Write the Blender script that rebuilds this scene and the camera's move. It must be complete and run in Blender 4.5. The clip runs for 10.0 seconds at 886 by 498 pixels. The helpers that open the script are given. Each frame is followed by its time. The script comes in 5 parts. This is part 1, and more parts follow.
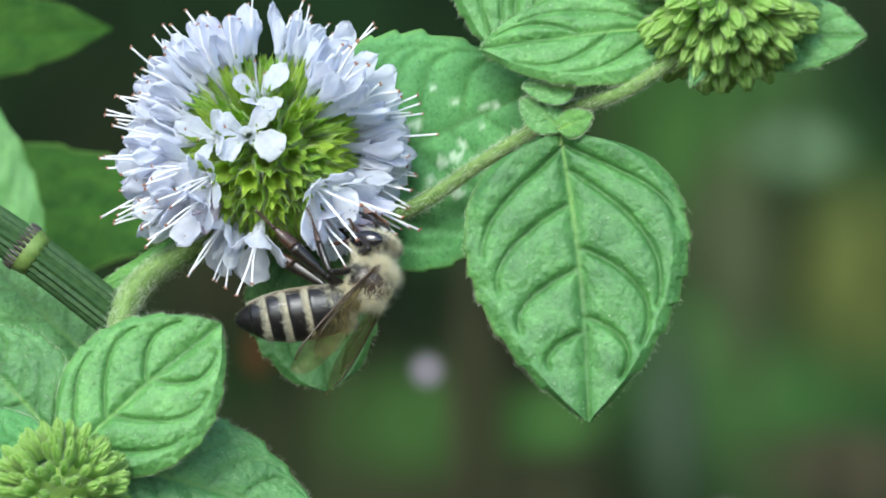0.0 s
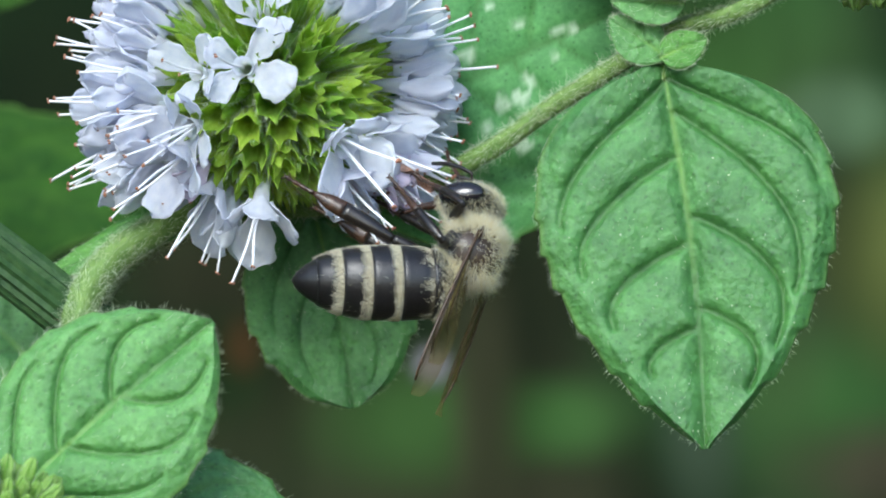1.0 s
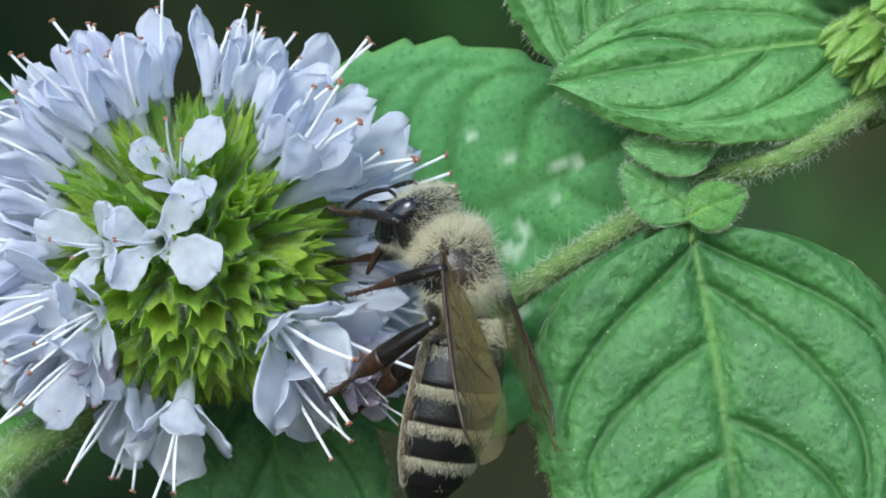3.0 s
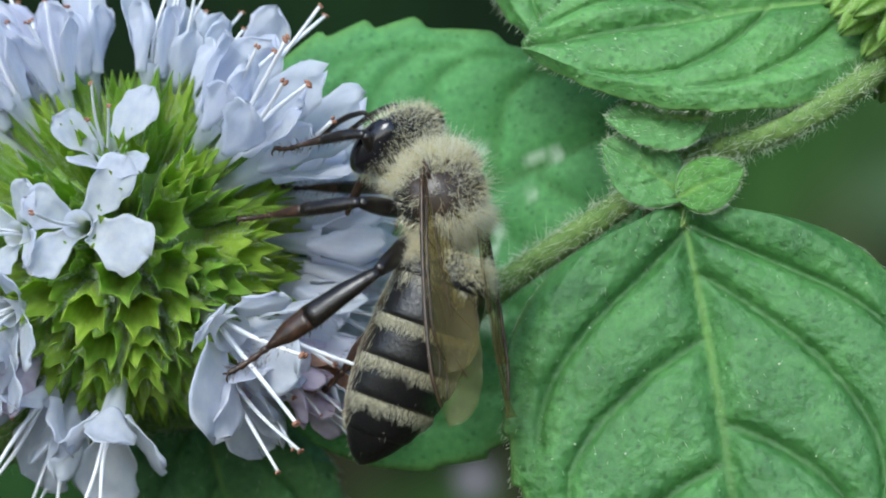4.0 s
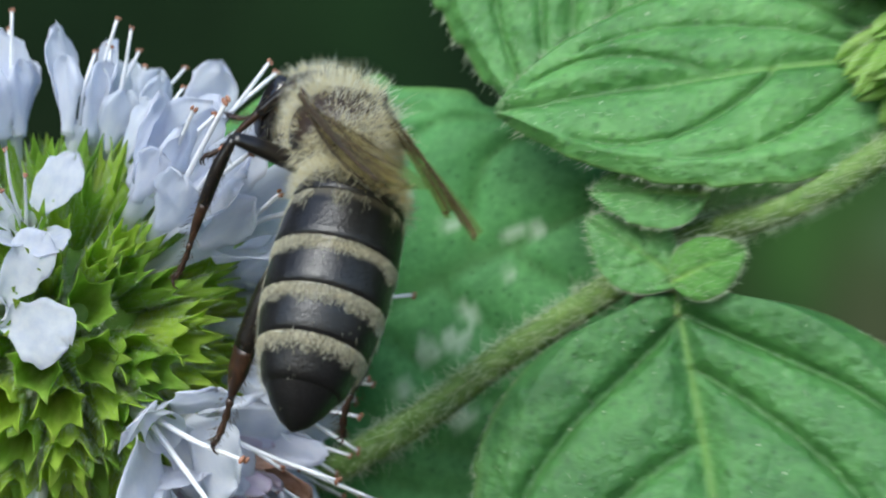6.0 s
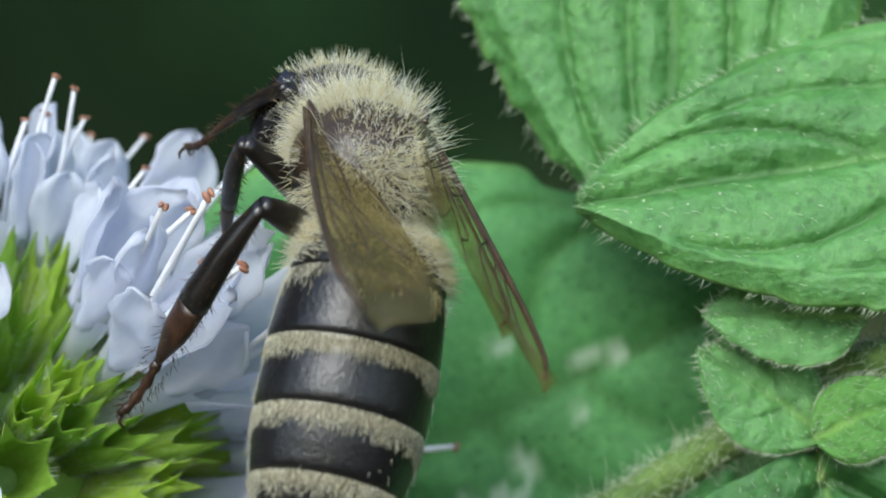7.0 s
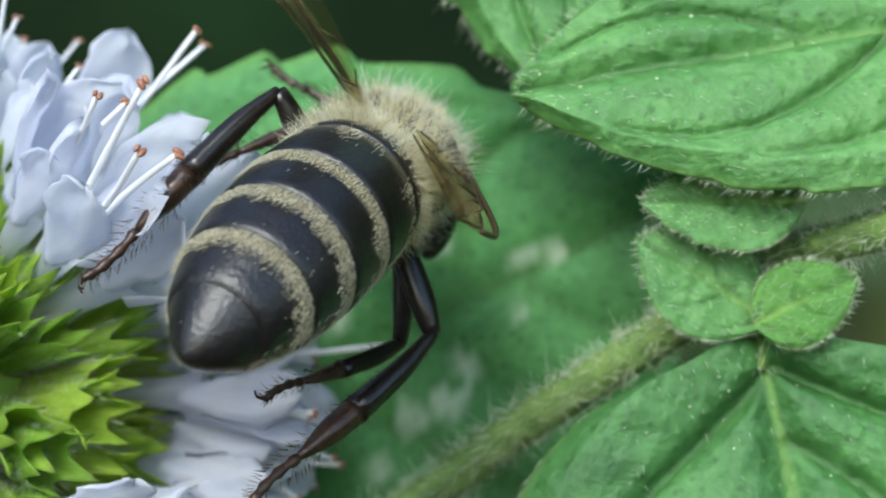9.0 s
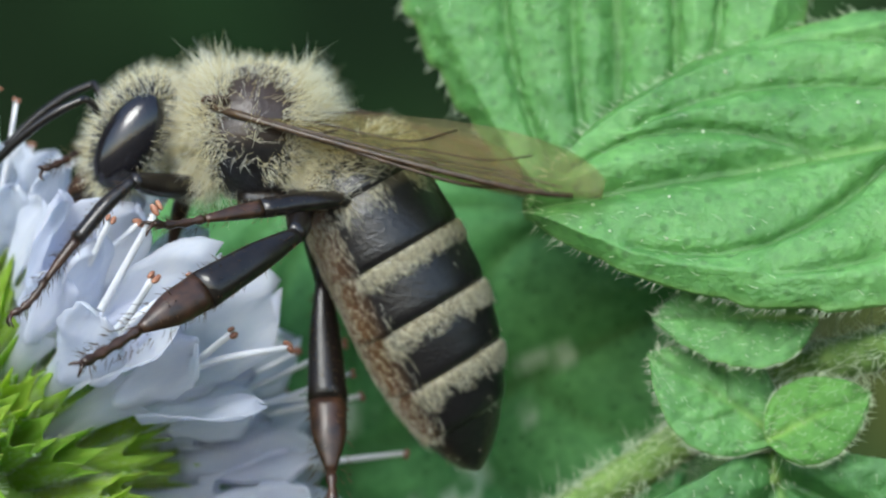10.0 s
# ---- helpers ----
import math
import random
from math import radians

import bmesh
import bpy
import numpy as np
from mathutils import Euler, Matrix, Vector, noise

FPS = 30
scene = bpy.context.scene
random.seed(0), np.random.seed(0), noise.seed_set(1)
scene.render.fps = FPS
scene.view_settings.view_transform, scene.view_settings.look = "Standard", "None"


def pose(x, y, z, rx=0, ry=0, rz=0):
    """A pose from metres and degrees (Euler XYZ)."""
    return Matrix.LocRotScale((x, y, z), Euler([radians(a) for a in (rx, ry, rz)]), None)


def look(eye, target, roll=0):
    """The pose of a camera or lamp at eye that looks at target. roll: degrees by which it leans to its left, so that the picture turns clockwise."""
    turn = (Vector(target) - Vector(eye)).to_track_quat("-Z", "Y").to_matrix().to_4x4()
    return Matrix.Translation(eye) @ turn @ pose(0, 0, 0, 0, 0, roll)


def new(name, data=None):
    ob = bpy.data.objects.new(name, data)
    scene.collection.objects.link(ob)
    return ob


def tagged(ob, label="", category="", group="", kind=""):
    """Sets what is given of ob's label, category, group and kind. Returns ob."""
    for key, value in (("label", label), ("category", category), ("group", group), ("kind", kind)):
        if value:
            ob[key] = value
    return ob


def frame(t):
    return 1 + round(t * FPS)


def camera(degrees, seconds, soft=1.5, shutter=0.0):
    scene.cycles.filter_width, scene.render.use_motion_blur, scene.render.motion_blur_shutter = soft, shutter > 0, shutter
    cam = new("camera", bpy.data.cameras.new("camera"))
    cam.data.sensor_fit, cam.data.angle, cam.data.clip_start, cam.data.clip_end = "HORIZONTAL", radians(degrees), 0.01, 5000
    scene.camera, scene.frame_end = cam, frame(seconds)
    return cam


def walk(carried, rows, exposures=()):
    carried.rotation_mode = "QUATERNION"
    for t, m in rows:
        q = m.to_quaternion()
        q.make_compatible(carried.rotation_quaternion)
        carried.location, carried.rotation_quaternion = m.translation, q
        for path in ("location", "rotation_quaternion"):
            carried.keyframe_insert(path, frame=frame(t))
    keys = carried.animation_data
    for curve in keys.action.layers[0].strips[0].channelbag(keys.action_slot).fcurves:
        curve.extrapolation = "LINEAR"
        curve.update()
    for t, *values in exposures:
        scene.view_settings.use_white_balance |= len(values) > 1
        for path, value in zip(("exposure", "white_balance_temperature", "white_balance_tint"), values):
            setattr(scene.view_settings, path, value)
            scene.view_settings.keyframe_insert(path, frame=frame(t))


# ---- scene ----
cam = camera(14.00, 10.0, soft=1.8, shutter=0.2)
MM = 0.001
PATH = [
    (0.0, 0.30, -236.20, 0.51, 0.32, 0.00, 0.54, 0.00),
    (0.5, -1.77, -194.46, -3.00, -2.66, 0.00, -1.18, -0.36),
    (1.0, -3.99, -175.95, -0.33, -2.93, 0.00, -0.93, -0.43),
    (1.5, 3.62, -162.85, 5.61, -0.08, 0.00, 1.61, -0.96),
    (2.0, -1.73, -150.38, 3.94, -1.94, 0.00, 1.02, -0.87),
    (2.5, -0.76, -142.29, 12.95, -1.69, 0.00, 5.28, -1.20),
    (2.7, -0.18, -139.71, 18.43, -1.68, 0.00, 7.45, -1.30),
    (3.8, 0.89, -126.55, 7.31, -0.34, 0.00, 7.35, -2.08),
    (4.0, 1.62, -121.77, 5.06, -0.17, 0.00, 6.88, -1.74),
    (4.5, -1.16, -115.31, 8.90, 0.73, 0.00, 7.56, -1.79),
    (4.7, -2.17, -109.32, 14.05, 0.44, 0.00, 8.18, -1.09),
    (4.8, 2.65, -109.34, 14.03, 0.63, 0.00, 8.93, -1.14),
    (4.9, 2.04, -127.46, 14.50, 0.37, 0.00, 9.51, -1.04),
    (5.0, 3.82, -153.45, 11.62, 0.99, 0.00, 8.75, -1.36),
    (5.2, 2.66, -154.86, 11.70, 1.73, 0.00, 6.74, -0.85),
    (5.3, 3.09, -155.34, 10.73, 1.46, 0.00, 6.09, -0.93),
    (5.5, 7.44, -154.48, 4.46, 2.23, 0.00, 8.02, -1.09),
    (5.8, 5.06, -142.15, 8.65, 2.06, 0.00, 9.47, -1.02),
    (6.0, 3.82, -107.09, 7.31, 1.11, 0.00, 9.59, -1.33),
    (6.2, -0.93, -90.82, 11.02, -0.28, 0.00, 11.58, -1.42),
    (7.3, -0.09, -77.27, 12.69, -0.21, 0.00, 13.75, -1.49),
    (7.5, -2.23, -77.67, 14.35, -0.43, 0.00, 14.35, -2.24),
    (8.0, 0.09, -77.33, 11.88, 1.20, 0.00, 12.77, -1.96),
    (8.5, -2.13, -77.44, 10.06, 0.11, 0.00, 10.61, -2.20),
    (9.0, -0.33, -77.11, 8.87, 1.02, 0.00, 10.35, -2.23),
    (9.5, 0.64, -77.02, 10.93, 2.14, 0.00, 11.64, -2.43),
    (10.0, -1.13, -77.10, 12.74, 0.82, 0.00, 13.04, -2.44),
]

# ---- light ----
world = bpy.data.worlds.new("sky")
scene.world = world
world.use_nodes = True
wn = world.node_tree
sky = wn.nodes.new("ShaderNodeTexSky")
sky.sky_type = "NISHITA"
sky.sun_disc = False
sky.sun_elevation, sky.sun_rotation = radians(38), radians(200)
wn.nodes["Background"].inputs["Strength"].default_value = 0.15
wn.links.new(sky.outputs["Color"], wn.nodes["Background"].inputs["Color"])
sun_data = bpy.data.lights.new("sun", "SUN")
sun_data.energy, sun_data.angle, sun_data.color = 1.6, radians(28), (1.0, 0.99, 0.95)
sun = new("sun", sun_data)
sun.matrix_world = look((-0.45, -1.25, 1.05), (0, 0, 0))
scene.view_settings.exposure = 1.15


# ---- materials ----
def material(name, rough=0.5, spec=0.5, metal=0.0):
    m = bpy.data.materials.new(name)
    m.use_nodes = True
    b = m.node_tree.nodes["Principled BSDF"]
    b.inputs["Roughness"].default_value = rough
    b.inputs["Specular IOR Level"].default_value = spec
    b.inputs["Metallic"].default_value = metal
    return m, m.node_tree.nodes, m.node_tree.links, b


def ramp(nodes, links, value, stops):
    r = nodes.new("ShaderNodeValToRGB")
    e = r.color_ramp.elements
    while len(e) < len(stops):
        e.new(0.5)
    for k, (p, c) in enumerate(stops):
        e[k].position, e[k].color = p, (*c, 1)
    links.new(value, r.inputs["Fac"])
    return r.outputs["Color"]


def grain(nodes, links, size_mm, detail=3.0, rough=0.55, squeeze=None):
    """Noise of that feature size in the object's own space."""
    c = nodes.new("ShaderNodeTexCoord")
    n = nodes.new("ShaderNodeTexNoise")
    n.inputs["Scale"].default_value = 1.0 / (size_mm * MM)
    n.inputs["Detail"].default_value, n.inputs["Roughness"].default_value = detail, rough
    if squeeze:
        mp = nodes.new("ShaderNodeMapping")
        mp.inputs["Scale"].default_value = squeeze
        links.new(c.outputs["Object"], mp.inputs["Vector"])
        links.new(mp.outputs["Vector"], n.inputs["Vector"])
    else:
        links.new(c.outputs["Object"], n.inputs["Vector"])
    return n.outputs["Fac"]


def mixed(nodes, links, fac, a, b, kind="MIX"):
    m = nodes.new("ShaderNodeMix")
    m.data_type, m.blend_type = "RGBA", kind
    for key, v in ((0, fac), (6, a), (7, b)):
        if isinstance(v, (int, float)):
            m.inputs[key].default_value = v
        elif isinstance(v, tuple):
            m.inputs[key].default_value = (*v, 1)
        else:
            links.new(v, m.inputs[key])
    return m.outputs[2]


def bumped(nodes, links, b, height, strength, dist_mm):
    n = nodes.new("ShaderNodeBump")
    n.inputs["Strength"].default_value, n.inputs["Distance"].default_value = strength, dist_mm * MM
    links.new(height, n.inputs["Height"])
    links.new(n.outputs["Normal"], b.inputs["Normal"])
    return n.outputs["Normal"]


def attribute(nodes, name):
    a = nodes.new("ShaderNodeAttribute")
    a.attribute_name = name
    return a.outputs["Fac"]


def thin(m, nodes, links, b, share, colour):
    """Lets part of the light through a thin sheet."""
    t, mx = nodes.new("ShaderNodeBsdfTranslucent"), nodes.new("ShaderNodeMixShader")
    if isinstance(colour, tuple):
        t.inputs["Color"].default_value = (*colour, 1)
    else:
        links.new(colour, t.inputs["Color"])
    mx.inputs["Fac"].default_value = share
    links.new(b.outputs["BSDF"], mx.inputs[1])
    links.new(t.outputs["BSDF"], mx.inputs[2])
    links.new(mx.outputs["Shader"], nodes["Material Output"].inputs["Surface"])


def leaf_material(name, dark, light, vein, pit=0.25, rough=0.42, spec=0.5, sheer=0.22):
    """Quilted leaf skin: soft blotches, puffed cells, fine dark pits."""
    m, n, l, b = material(name, rough, spec)
    big = ramp(n, l, grain(n, l, 2.4, 5, 0.6), [(0.3, dark), (0.7, light)])
    fine = ramp(n, l, grain(n, l, 0.30, 4, 0.7), [(0.25, (0.70, 0.74, 0.72)), (0.75, (1.14, 1.10, 1.10))])
    col = mixed(n, l, 1.0, big, fine, "MULTIPLY")
    c = n.new("ShaderNodeTexCoord")
    cell, gland = n.new("ShaderNodeTexVoronoi"), n.new("ShaderNodeTexVoronoi")
    cell.feature = "SMOOTH_F1"
    cell.inputs["Scale"].default_value, gland.inputs["Scale"].default_value = 1 / (pit * 1.5 * MM), 1 / (0.42 * MM)
    l.new(c.outputs["Object"], cell.inputs["Vector"])
    l.new(c.outputs["Object"], gland.inputs["Vector"])
    spot = n.new("ShaderNodeMapRange")
    spot.inputs["From Min"].default_value, spot.inputs["From Max"].default_value = 0.16, 0.26
    spot.inputs["To Min"].default_value, spot.inputs["To Max"].default_value = 0.45, 0.0
    l.new(gland.outputs["Distance"], spot.inputs["Value"])
    col = mixed(n, l, spot.outputs["Result"], col, tuple(0.45 * q for q in dark))
    col = mixed(n, l, attribute(n, "vein"), col, vein)
    # vein lines: dark green pigment together with groove shade painted in
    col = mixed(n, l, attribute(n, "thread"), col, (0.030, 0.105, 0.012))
    col = mixed(n, l, attribute(n, "rim"), col, (0.20, 0.34, 0.07))
    col = mixed(n, l, attribute(n, "speck"), col, (0.56, 0.70, 0.52))
    l.new(col, b.inputs["Base Color"])
    puff = n.new("ShaderNodeMath")
    puff.operation = "MULTIPLY_ADD"
    l.new(cell.outputs["Distance"], puff.inputs[0])
    puff.inputs[1].default_value = -0.9
    l.new(grain(n, l, pit, 5, 0.7), puff.inputs[2])
    bumped(n, l, b, puff.outputs["Value"], 0.7 if pit < 0.5 else 0.25, 0.16)
    thin(m, n, l, b, sheer, col)
    return m


LEAF = leaf_material("mint_leaf", (0.042, 0.166, 0.034), (0.106, 0.315, 0.076), (0.13, 0.29, 0.05), spec=0.75)
LEAF_PALE = leaf_material("young_mint_leaf", (0.068, 0.235, 0.046), (0.152, 0.395, 0.100), (0.17, 0.36, 0.07), spec=0.75)
LEAF_BACK = leaf_material("shaded_mint_leaf", (0.068, 0.232, 0.070), (0.118, 0.350, 0.106), (0.06, 0.20, 0.05), 0.6, 0.6, 0.25)
# darkened copy of the leaf skin, its colour standing in for shade
LEAF_DIMMED = leaf_material("shade_toned_mint_leaf", (0.018, 0.060, 0.012), (0.045, 0.115, 0.018), (0.05, 0.11, 0.02), 0.6, 0.8, 0.08)
LEAF_SOFT = leaf_material("tender_mint_leaf", (0.080, 0.25, 0.04), (0.14, 0.36, 0.065), (0.2, 0.38, 0.07), 0.2)


def plain(name, a, b_, size, rough=0.5, spec=0.4, bump=0.3, dist=0.1, squeeze=None, sheer=0.0):
    m, n, l, b = material(name, rough, spec)
    f = grain(n, l, size, 4, 0.6, squeeze)
    col = ramp(n, l, f, [(0.3, a), (0.7, b_)])
    l.new(col, b.inputs["Base Color"])
    if bump:
        bumped(n, l, b, f, bump, dist)
    if sheer:
        thin(m, n, l, b, sheer, col)
    return m


STEM = plain("mint_stem", (0.085, 0.165, 0.038), (0.18, 0.28, 0.08), 0.45, 0.65, 0.25, 0.8, 0.2)
HORSETAIL = plain("horsetail_stem", (0.014, 0.045, 0.012), (0.034, 0.080, 0.022), 0.5, 0.6, 0.25, 0.6, 0.2, (1, 1, 1))
BAND_PALE = plain("horsetail_joint", (0.08, 0.15, 0.03), (0.16, 0.24, 0.06), 0.6)
BAND_DARK = plain("horsetail_sheath_teeth", (0.02, 0.02, 0.015), (0.06, 0.055, 0.04), 0.3)
CALYX, kn, kl, kb = material("green_calyx", 0.5, 0.3)
k_noise = grain(kn, kl, 0.4, 4, 0.6, (1, 1, 0.3))
k_col = ramp(kn, kl, k_noise, [(0.28, (0.32, 0.53, 0.055)), (0.72, (0.62, 0.83, 0.18))])
k_info = kn.new("ShaderNodeObjectInfo")
k_col = mixed(kn, kl, 1.0, k_col, ramp(kn, kl, k_info.outputs["Random"], [(0.0, (0.72, 0.82, 0.8)), (1.0, (1.1, 1.0, 0.9))]), "MULTIPLY")
k_col = mixed(kn, kl, attribute(kn, "tip"), k_col, (0.10, 0.10, 0.045))
kl.new(k_col, kb.inputs["Base Color"])
bumped(kn, kl, kb, k_noise, 0.6, 0.1)
thin(CALYX, kn, kl, kb, 0.65, k_col)
BUD = plain("green_bud", (0.22, 0.44, 0.07), (0.48, 0.70, 0.22), 0.45, 0.55, 0.3, 0.7, 0.12, (1, 1, 0.25), 0.5)
CORE = plain("flower_core", (0.12, 0.24, 0.03), (0.22, 0.36, 0.06), 0.6)
PETAL, pn, pl_, pb = material("white_lilac_petal", 0.5, 0.25)
p_fibre = grain(pn, pl_, 0.35, 4, 0.6, (1, 1, 0.22))
p_col = ramp(pn, pl_, p_fibre, [(0.3, (0.78, 0.815, 0.89)), (0.62, (0.885, 0.905, 0.94))])
p_info = pn.new("ShaderNodeObjectInfo")
p_tint = ramp(pn, pl_, p_info.outputs["Random"], [(0.0, (0.97, 0.95, 1.0)), (0.4, (1.0, 1.0, 1.0)), (1.0, (0.98, 0.97, 1.0))])
p_col = mixed(pn, pl_, 1.0, p_col, p_tint, "MULTIPLY")
pl_.new(p_col, pb.inputs["Base Color"])
bumped(pn, pl_, pb, p_fibre, 0.6, 0.09)
thin(PETAL, pn, pl_, pb, 0.72, p_col)
PETAL_LILAC = plain("fading_lilac_petal", (0.70, 0.60, 0.72), (0.86, 0.80, 0.88), 0.6, 0.5, 0.3, 0.3, 0.08, None, 0.6)
PETAL_BROWN = plain("withered_petal", (0.28, 0.13, 0.07), (0.52, 0.33, 0.26), 0.5, 0.6, 0.3, 0.5, 0.1)
FILAMENT = plain("white_filament", (0.86, 0.87, 0.90), (0.92, 0.92, 0.93), 0.4, 0.4, 0.4, 0.0, 0.1, None, 0.3)
ANTHER = plain("red_brown_anther", (0.20, 0.075, 0.045), (0.40, 0.20, 0.12), 0.15, 0.5)
LEAF_HAIR = plain("pale_leaf_hair", (0.60, 0.72, 0.48), (0.80, 0.86, 0.68), 0.5, 0.4, 0.5, 0.0, 0.1, None, 0.4)

CUTICLE, cn, cl, cb = material("dark_cuticle", 0.29, 0.5)
c_noise = grain(cn, cl, 0.12, 4, 0.6)
c_col = ramp(cn, cl, c_noise, [(0.3, (0.005, 0.0048, 0.0055)), (0.75, (0.013, 0.0115, 0.0115))])
c_col = mixed(cn, cl, attribute(cn, "band"), c_col, (0.48, 0.42, 0.28))
c_col = mixed(cn, cl, attribute(cn, "belly"), c_col, (0.17, 0.085, 0.03))
cl.new(c_col, cb.inputs["Base Color"])
bumped(cn, cl, cb, c_noise, 0.5, 0.05)
LEG = plain("brown_black_leg", (0.005, 0.004, 0.0035), (0.014, 0.010, 0.008), 0.3, 0.28, 0.5, 0.3, 0.03)
TARSUS = plain("red_brown_foot", (0.014, 0.008, 0.005), (0.060, 0.027, 0.014), 0.3, 0.35, 0.5, 0.2, 0.03)
EYE = plain("glossy_black_eye", (0.006, 0.006, 0.008), (0.014, 0.012, 0.014), 0.06, 0.16, 0.6, 0.3, 0.01)


def hair_material(name, stops):
    """Hairs that differ in tone one from the next."""
    m, n, l, b = material(name, 0.5, 0.4)
    g = n.new("ShaderNodeNewGeometry")
    col = ramp(n, l, g.outputs["Random Per Island"], stops)
    l.new(col, b.inputs["Base Color"])
    thin(m, n, l, b, 0.70, col)
    return m


FUR = hair_material("tan_fur", [(0.0, (0.50, 0.43, 0.22)), (0.18, (0.90, 0.83, 0.56)), (0.5, (0.97, 0.95, 0.80)), (1.0, (0.99, 0.99, 0.93))])
FUR_GREY = hair_material("pale_band_hair", [(0.0, (0.46, 0.42, 0.28)), (0.3, (0.82, 0.79, 0.62)), (1.0, (0.97, 0.96, 0.87))])
FUR_BROWN = hair_material("brown_hair", [(0.0, (0.05, 0.03, 0.015)), (1.0, (0.30, 0.20, 0.11))])

WING, gn, gl, gb = material("amber_wing_membrane", 0.22, 0.6)
gl.new(ramp(gn, gl, grain(gn, gl, 0.8, 3), [(0.3, (0.20, 0.175, 0.085)), (0.7, (0.33, 0.29, 0.155))]), gb.inputs["Base Color"])
bumped(gn, gl, gb, grain(gn, gl, 0.7, 3), 0.6, 0.12)
g_clear, g_mix = gn.new("ShaderNodeBsdfTransparent"), gn.new("ShaderNodeMixShader")
g_clear.inputs["Color"].default_value = (0.92, 0.89, 0.79, 1)
g_mix.inputs["Fac"].default_value = 0.13
gl.new(g_clear.outputs["BSDF"], g_mix.inputs[1])
gl.new(gb.outputs["BSDF"], g_mix.inputs[2])
gl.new(g_mix.outputs["Shader"], gn["Material Output"].inputs["Surface"])
WING_VEIN = plain("brown_wing_vein", (0.020, 0.012, 0.006), (0.065, 0.036, 0.016), 0.4, 0.35)

GROUND = plain("dark_leaf_litter", (0.018, 0.022, 0.010), (0.06, 0.05, 0.03), 30, 0.9, 0.2, 0.5, 4.0)
DISTANCE, dn, dl, db = material("undergrowth_with_painted_shade", 0.9, 0.1)
# the darkest stops paint the shade between distant plants into the colour
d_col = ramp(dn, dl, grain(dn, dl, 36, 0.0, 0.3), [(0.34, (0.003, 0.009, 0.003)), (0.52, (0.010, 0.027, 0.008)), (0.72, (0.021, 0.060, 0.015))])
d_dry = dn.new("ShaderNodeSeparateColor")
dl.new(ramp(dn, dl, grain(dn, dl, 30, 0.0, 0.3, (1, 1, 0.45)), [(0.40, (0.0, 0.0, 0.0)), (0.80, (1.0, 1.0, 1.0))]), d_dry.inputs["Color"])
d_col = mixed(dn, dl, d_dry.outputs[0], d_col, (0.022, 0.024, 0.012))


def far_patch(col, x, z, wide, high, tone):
    """A soft patch of distant leaves, stalks, blossom or painted-in shade on the undergrowth."""
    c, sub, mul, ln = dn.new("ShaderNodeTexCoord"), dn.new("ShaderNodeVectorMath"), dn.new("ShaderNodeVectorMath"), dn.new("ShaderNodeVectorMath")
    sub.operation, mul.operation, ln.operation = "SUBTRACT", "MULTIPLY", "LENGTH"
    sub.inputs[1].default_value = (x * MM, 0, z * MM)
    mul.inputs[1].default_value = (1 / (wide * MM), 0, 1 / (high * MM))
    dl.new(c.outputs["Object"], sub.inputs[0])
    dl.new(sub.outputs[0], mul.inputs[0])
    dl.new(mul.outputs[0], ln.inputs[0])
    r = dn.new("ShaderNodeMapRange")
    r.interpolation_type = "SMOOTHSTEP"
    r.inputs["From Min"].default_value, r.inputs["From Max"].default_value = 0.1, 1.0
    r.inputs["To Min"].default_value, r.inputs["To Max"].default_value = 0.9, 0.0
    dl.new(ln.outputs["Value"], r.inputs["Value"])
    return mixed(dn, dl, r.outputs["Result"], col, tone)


# the first, wide near-black patch is deep shade painted on the shell
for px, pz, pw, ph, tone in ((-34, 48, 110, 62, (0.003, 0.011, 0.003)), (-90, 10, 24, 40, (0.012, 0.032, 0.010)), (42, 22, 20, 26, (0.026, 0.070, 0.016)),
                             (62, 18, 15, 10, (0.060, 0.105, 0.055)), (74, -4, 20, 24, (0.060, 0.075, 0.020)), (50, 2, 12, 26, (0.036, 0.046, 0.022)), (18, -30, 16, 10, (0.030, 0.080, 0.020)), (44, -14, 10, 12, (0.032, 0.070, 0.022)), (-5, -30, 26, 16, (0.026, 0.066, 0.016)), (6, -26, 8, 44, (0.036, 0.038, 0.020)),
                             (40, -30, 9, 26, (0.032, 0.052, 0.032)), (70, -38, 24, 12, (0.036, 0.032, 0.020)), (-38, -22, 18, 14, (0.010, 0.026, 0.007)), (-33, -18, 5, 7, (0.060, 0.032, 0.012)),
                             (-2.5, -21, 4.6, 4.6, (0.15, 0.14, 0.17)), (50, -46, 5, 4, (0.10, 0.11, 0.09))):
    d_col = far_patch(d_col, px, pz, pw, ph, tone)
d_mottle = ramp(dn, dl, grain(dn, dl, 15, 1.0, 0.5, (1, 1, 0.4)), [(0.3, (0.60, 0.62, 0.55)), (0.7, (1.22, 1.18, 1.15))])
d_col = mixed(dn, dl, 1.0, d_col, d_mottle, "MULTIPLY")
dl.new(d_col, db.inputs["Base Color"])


# ---- geometry helpers, all sizes in millimetres ----
def link_mesh(name, verts, faces, mat, parent=None, label="", smooth=True, attrs=None, at=None):
    """One mesh object; at: its pose in the parent's space, in millimetres."""
    me = bpy.data.meshes.new(name)
    me.from_pydata((np.asarray(verts, float) * MM).tolist(), [], [tuple(int(i) for i in f) for f in faces])
    me.materials.append(mat)
    if smooth:
        me.shade_smooth()
    for key, values in (attrs or {}).items():
        me.attributes.new(key, "FLOAT", "POINT").data.foreach_set("value", np.asarray(values, np.float32))
    me.update()
    return place(new(name, me), parent, label, at)


